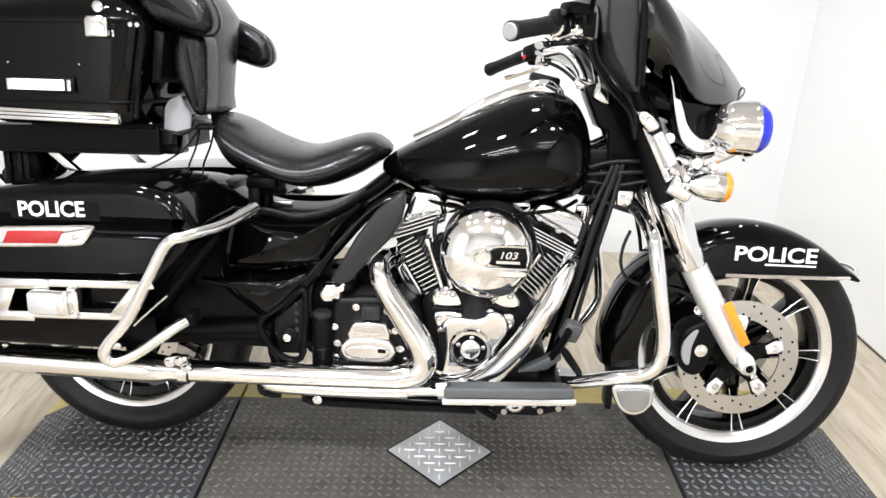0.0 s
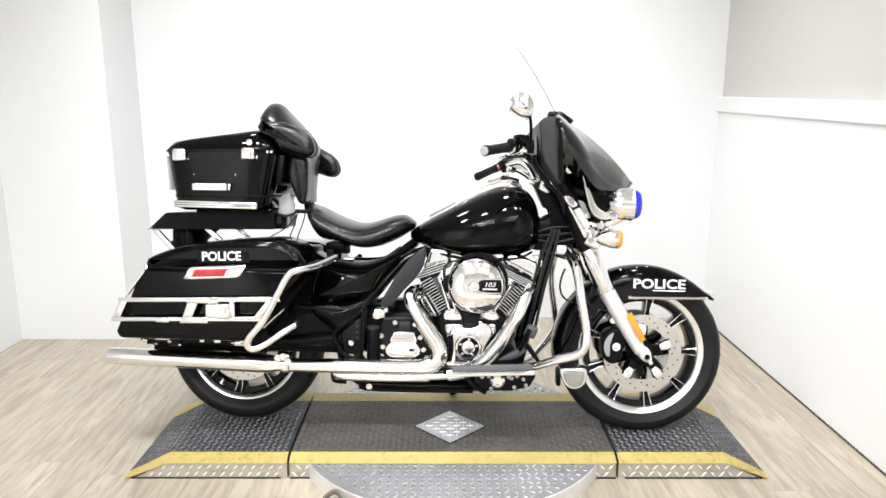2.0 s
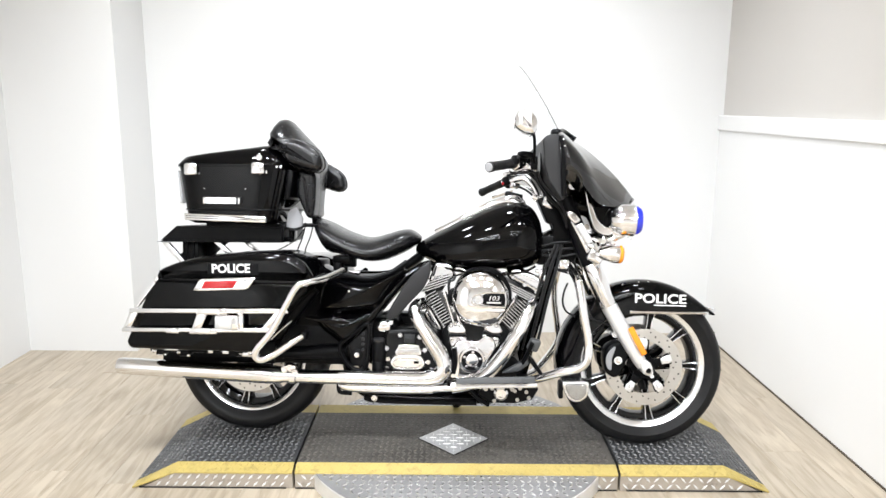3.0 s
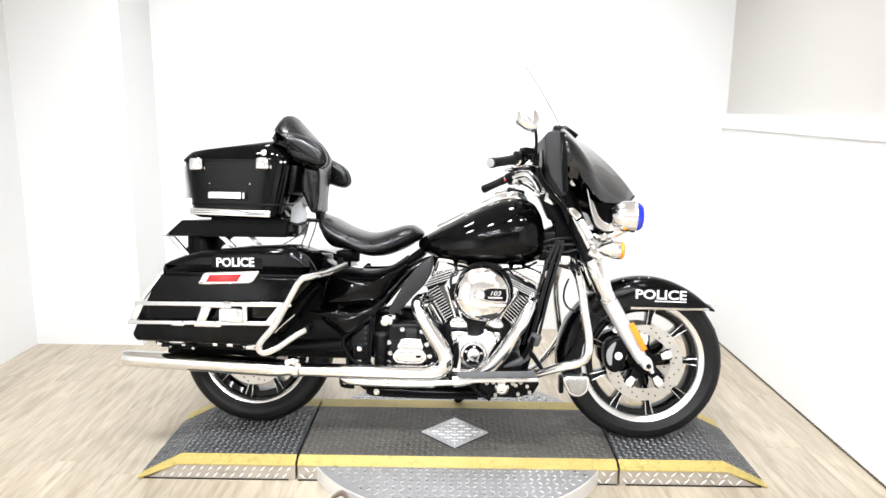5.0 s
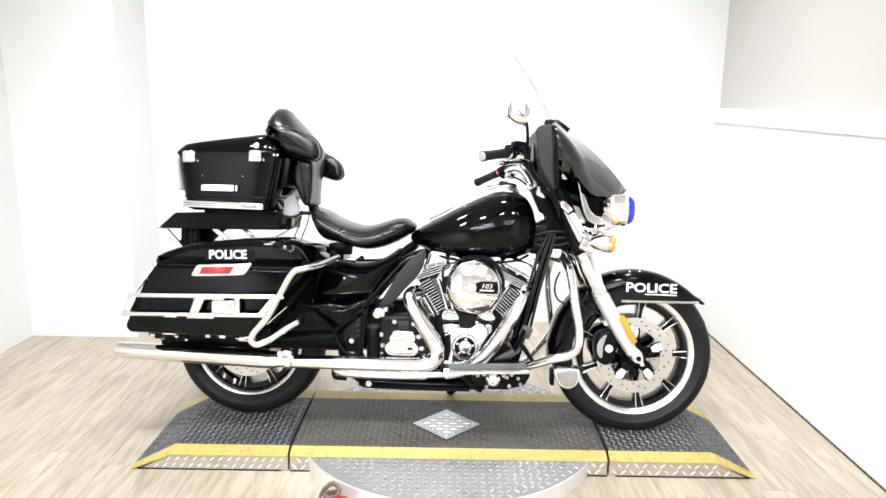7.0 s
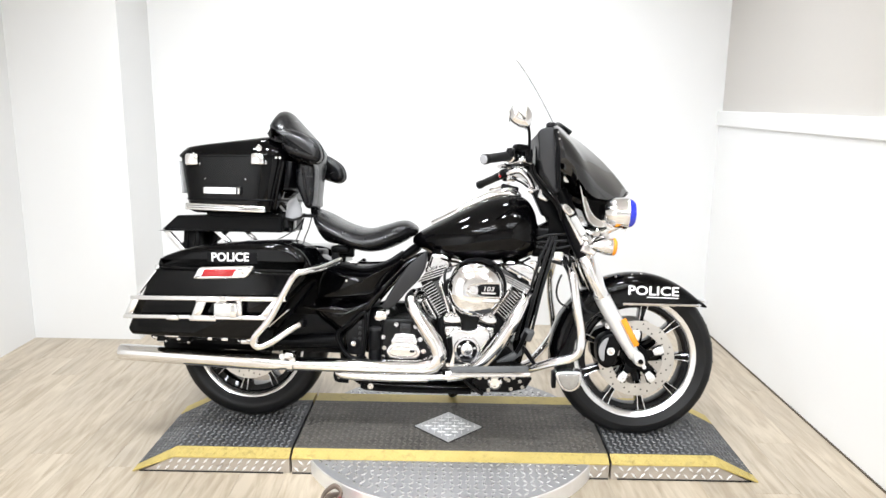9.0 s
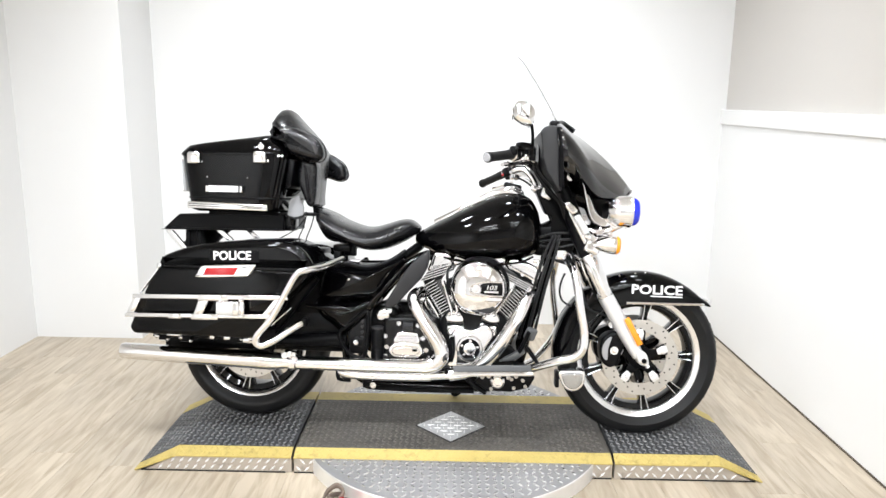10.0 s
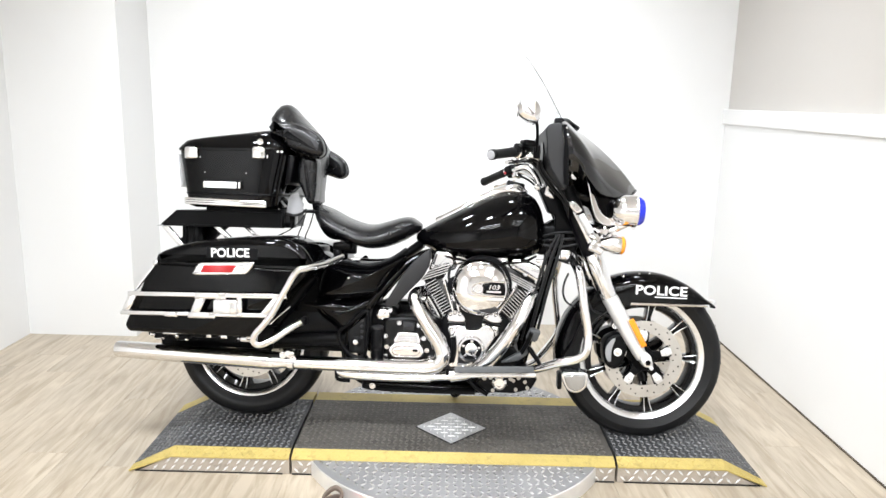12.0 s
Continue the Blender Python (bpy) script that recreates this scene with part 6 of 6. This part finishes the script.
part("lower_pipe", tube([(0.86, -0.19, 0.243), (0.775, -0.19, 0.236), (0.765, -0.19, 0.234), (0.62, -0.19, 0.230), (0.44, -0.19, 0.232), (0.405, -0.18, 0.24)], 0.0175, 18, 4, radii=[0.0165, 0.0165, 0.021, 0.0215, 0.0205, 0.017]), CHROME, ex)
part("muffler", lathe([(0.0, 0.012), (0.026, 0.0), (0.030, 0.0), (0.0325, 0.012), (0.0335, 0.06), (0.0365, 0.40), (0.0375, 0.60), (0.034, 0.645), (0.029, 0.665), (0.028, 0.70)], 36, along((-0.474, -0.262, 0.307), (0.226, -0.238, 0.282))), CHROME, ex, "long chrome muffler")
part("muffler_mouth", lathe([(0, 0.014), (0.025, 0.004), (0.026, 0.001)], 28, along((-0.474, -0.262, 0.307), (0.226, -0.238, 0.282))), SATIN, ex)
part("pipe_clamp", join(lathe([(0.030, 0), (0.034, 0.002), (0.034, 0.024), (0.030, 0.026)], 30, along((0.212, -0.2385, 0.2825), (0.30, -0.235, 0.2795))), box((0.222, -0.25, 0.316), (0.035, 0.022, 0.022), 0.006), box((0.20, -0.245, 0.318), (0.02, 0.03, 0.014), 0.004)), CHROME, ex)
bolts(ex, [(0.218, -0.262, 0.318), (0.195, -0.26, 0.312), (0.238, -0.266, 0.300)], CHROME, 0.009, 0.010)
part("header_bracket", join(box((0.862, -0.19, 0.258), (0.06, 0.03, 0.03), 0.006), tube([(0.855, -0.20, 0.30), (0.862, -0.195, 0.34), (0.858, -0.19, 0.40)], 0.010, 10, 4)), SATIN, ex)
part("hanger", join(box((0.40, -0.17, 0.243), (0.03, 0.03, 0.05), 0.005), tube([(0.395, -0.18, 0.245), (0.40, -0.19, 0.21), (0.45, -0.19, 0.205)], 0.008, 10, 4)), SATIN, ex)

# ---- floorboards, pedal, lower hardware
for s in (-1, 1):
    fb = empty("floorboard", bike)
    tagged(fb, "rubber-topped rider floorboard with chrome edge")
    tilt = pose(1.021, s * 0.305, 0.291, 13 * s, -2.7, 0)
    outline = [(-0.145, -0.030), (-0.138, -0.038), (-0.06, -0.043), (0.06, -0.043), (0.132, -0.038), (0.143, -0.024), (0.140, 0.02), (0.130, 0.036), (-0.12, 0.036), (-0.143, 0.026)]
    up = Euler((radians(90), 0, 0)).to_matrix().to_4x4()
    part("rubber_pad", moved(pillow([(x, y * -s * -1) for x, y in outline], 0.0, -0.024, 0.008, 3, 2), tilt @ Euler((radians(-90), 0, 0)).to_matrix().to_4x4()), GREYRUB, fb, "worn grey rubber pad")
    part("board_pan", moved(pillow([(x * 1.03, y * 1.05 * -s * -1) for x, y in outline], 0.0, 0.016, 0.008, 3, 2), tilt @ Matrix.Translation((0, 0, -0.002)) @ Euler((radians(-90), 0, 0)).to_matrix().to_4x4()), CHROME, fb, "chrome board edge")
    for x, z in ((0.95, 0.275), (1.13, 0.285)):
        part("board_bracket", box((x, s * 0.2, z), (0.05, 0.14, 0.02), 0.005), SATIN, fb)
bolts(bike, [(1.01, -0.30, 0.272), (1.085, -0.30, 0.270), (1.115, -0.30, 0.275), (0.985, -0.30, 0.268)], STEEL, 0.006, 0.012)
pd = empty("brake_pedal", bike)
tagged(pd, "brake pedal with grey rubber pad")
part("pedal_pad", prism([(1.138, 0.412), (1.159, 0.456), (1.198, 0.444), (1.180, 0.400)], -0.200, -0.245, 0.009, 3), GREYRUB, pd, "worn grey rubber pad")
part("pedal_arm", tube([(1.160, -0.255, 0.440), (1.148, -0.24, 0.405), (1.132, -0.22, 0.365), (1.105, -0.20, 0.32)], 0.010, 12, 5, flat=0.7), SATIN, pd)
part("pedal_bracket", prism([(1.046, 0.311), (1.070, 0.328), (1.112, 0.352), (1.146, 0.376), (1.152, 0.350), (1.118, 0.322), (1.09, 0.316)], -0.19, -0.222, 0.006), GREYRUB, pd)
part("pedal_link", prism([(1.150, 0.388), (1.168, 0.372), (1.205, 0.318), (1.196, 0.305), (1.160, 0.350), (1.146, 0.372)], -0.20, -0.225, 0.005), SATIN, pd)
lo = empty("brake_cylinder", bike)
tagged(lo, "black brake cylinder bracket with chrome bolts under the engine")
part("cylinder_plate", prism([(0.98, 0.252), (1.16, 0.262), (1.195, 0.25), (1.17, 0.205), (1.10, 0.186), (1.00, 0.186), (0.95, 0.22)], -0.17, -0.2, 0.008), SATIN, lo)
part("cylinder_cap", lathe([(0, 0), (0.026, 0), (0.028, 0.012), (0.02, 0.02), (0.014, 0.02), (0.012, 0.012), (0, 0.012)], 26, side(1.045, -0.2, 0.228)), CHROME, lo)
bolts(lo, [(1.10, -0.2, 0.238), (1.145, -0.2, 0.235), (1.155, -0.2, 0.212), (1.11, -0.2, 0.203), (1.02, -0.2, 0.196), (0.965, -0.18, 0.245)], STEEL, 0.0055, 0.008)
part("linkage", join(tube([(0.92, -0.19, 0.235), (0.955, -0.2, 0.205), (1.0, -0.2, 0.178)], 0.009, 10, 4), tube([(0.50, -0.13, 0.185), (0.52, -0.14, 0.168), (0.75, -0.14, 0.166), (0.95, -0.15, 0.172)], 0.011, 10, 3)), SATIN, lo)
bolts(lo, [(0.535, -0.152, 0.178)], CHROME, 0.009, 0.008)
part("front_foot", pillow([(1.02, 0.37), (1.10, 0.36), (1.125, 0.30), (1.11, 0.235), (0.98, 0.235), (0.98, 0.30)], 0.12, -0.15, 0.012, 3, 3), CAST, eng)
part("oil_pan", box((0.78, 0, 0.21), (0.5, 0.2, 0.07), 0.02, 3), CAST, eng)
st = part("side_stand", tube([(0.98, 0.14, 0.20), (0.92, 0.20, 0.12), (0.86, 0.268, 0.046), (0.84, 0.285, 0.046)], 0.012, 12, 4), SATIN, bike, "black side stand")

# ---- engine guard
eg = empty("engine_guard", bike)
tagged(eg, "chrome engine guard bar looping out on both sides")
half = [(1.302, -0.02, 0.725), (1.305, -0.10, 0.725), (1.318, -0.20, 0.705), (1.328, -0.27, 0.675), (1.338, -0.295, 0.62), (1.350, -0.30, 0.545), (1.366, -0.30, 0.455), (1.364, -0.30, 0.392), (1.335, -0.295, 0.357), (1.27, -0.275, 0.335), (1.19, -0.22, 0.295), (1.14, -0.15, 0.262)]
far = [(1.30, 0.08, 0.715), (1.295, 0.20, 0.685), (1.288, 0.26, 0.62), (1.292, 0.27, 0.53), (1.306, 0.27, 0.44), (1.312, 0.27, 0.37), (1.298, 0.265, 0.33), (1.258, 0.25, 0.278), (1.20, 0.2, 0.228), (1.14, 0.15, 0.215)]
part("guard_bar", tube(far[::-1] + half, 0.0165, 16, 5), CHROME, eg)
part("guard_clamp", join(box((1.30, -0.05, 0.725), (0.05, 0.06, 0.05), 0.01, 3), box((1.29, -0.10, 0.735), (0.04, 0.03, 0.04), 0.008)), CHROME, eg)
for s in (-1,):
    FOOT = [(1.288, 0.273), (1.336, 0.28), (1.385, 0.278), (1.391, 0.254), (1.387, 0.224), (1.368, 0.202), (1.341, 0.195), (1.312, 0.207), (1.292, 0.241)]
    fl = part("guard_foot_lamp", pillow(FOOT, s * 0.12, s * 0.185, 0.008, 4, 3), ALU, eg, "chrome box lamp under the guard")
    part("foot_lamp_lens", pillow([(1.344 + (x - 1.344) * 0.78, 0.239 + (z - 0.239) * 0.76) for x, z in FOOT], s * 0.180, s * 0.189, 0.004, 3, 3), LAMPGLASS, fl)
    part("foot_lamp_back", box((1.282, s * 0.15, 0.239), (0.018, 0.06, 0.066), 0.006), SATIN, fl)

# small pieces two steps below a part hang from that part itself
def flatten(thing):
    for part_ in thing.children:
        for sub in part_.children:
            for piece in list(sub.children):
                m = sub.matrix_basis @ piece.matrix_basis
                piece.parent = part_
                piece.matrix_basis = m


flatten(bike)

# ---------------------------------------------------------------- floor planks
PW, PL = 0.18, 1.22
ROOM = pose(0, 0, 0, 0, 0, 1.5)
rng = random.Random(5)
plank_cache = {}


def plank_mesh(w, length):
    """One plank of a given size; equal sizes share a mesh."""
    key = (round(w, 2), round(length, 2))
    if key not in plank_cache:
        bm = box((0, 0, -0.0022), (key[0] - 0.0007, key[1] - 0.0007, 0.0044), 0.0005, 1)
        me = bpy.data.meshes.new("plank")
        bm.to_mesh(me)
        bm.free()
        me.materials.append(WOOD)
        plank_cache[key] = me
    return plank_cache[key]


for i in range(-15, 11):
    shift = rng.uniform(0, PL)
    x = i * PW + 0.05
    for j in range(-6, 5):
        y0, y1 = j * PL + shift - 0.4, (j + 1) * PL + shift - 0.4
        y0, y1 = max(y0, -5.98), min(y1, 3.92)
        if y1 - y0 < 0.1:
            continue
        ob = new("plank", plank_mesh(PW, y1 - y0))
        ob.parent = floor
        ob.matrix_local = ROOM @ Matrix.Translation((x, (y0 + y1) / 2, 0.0015))
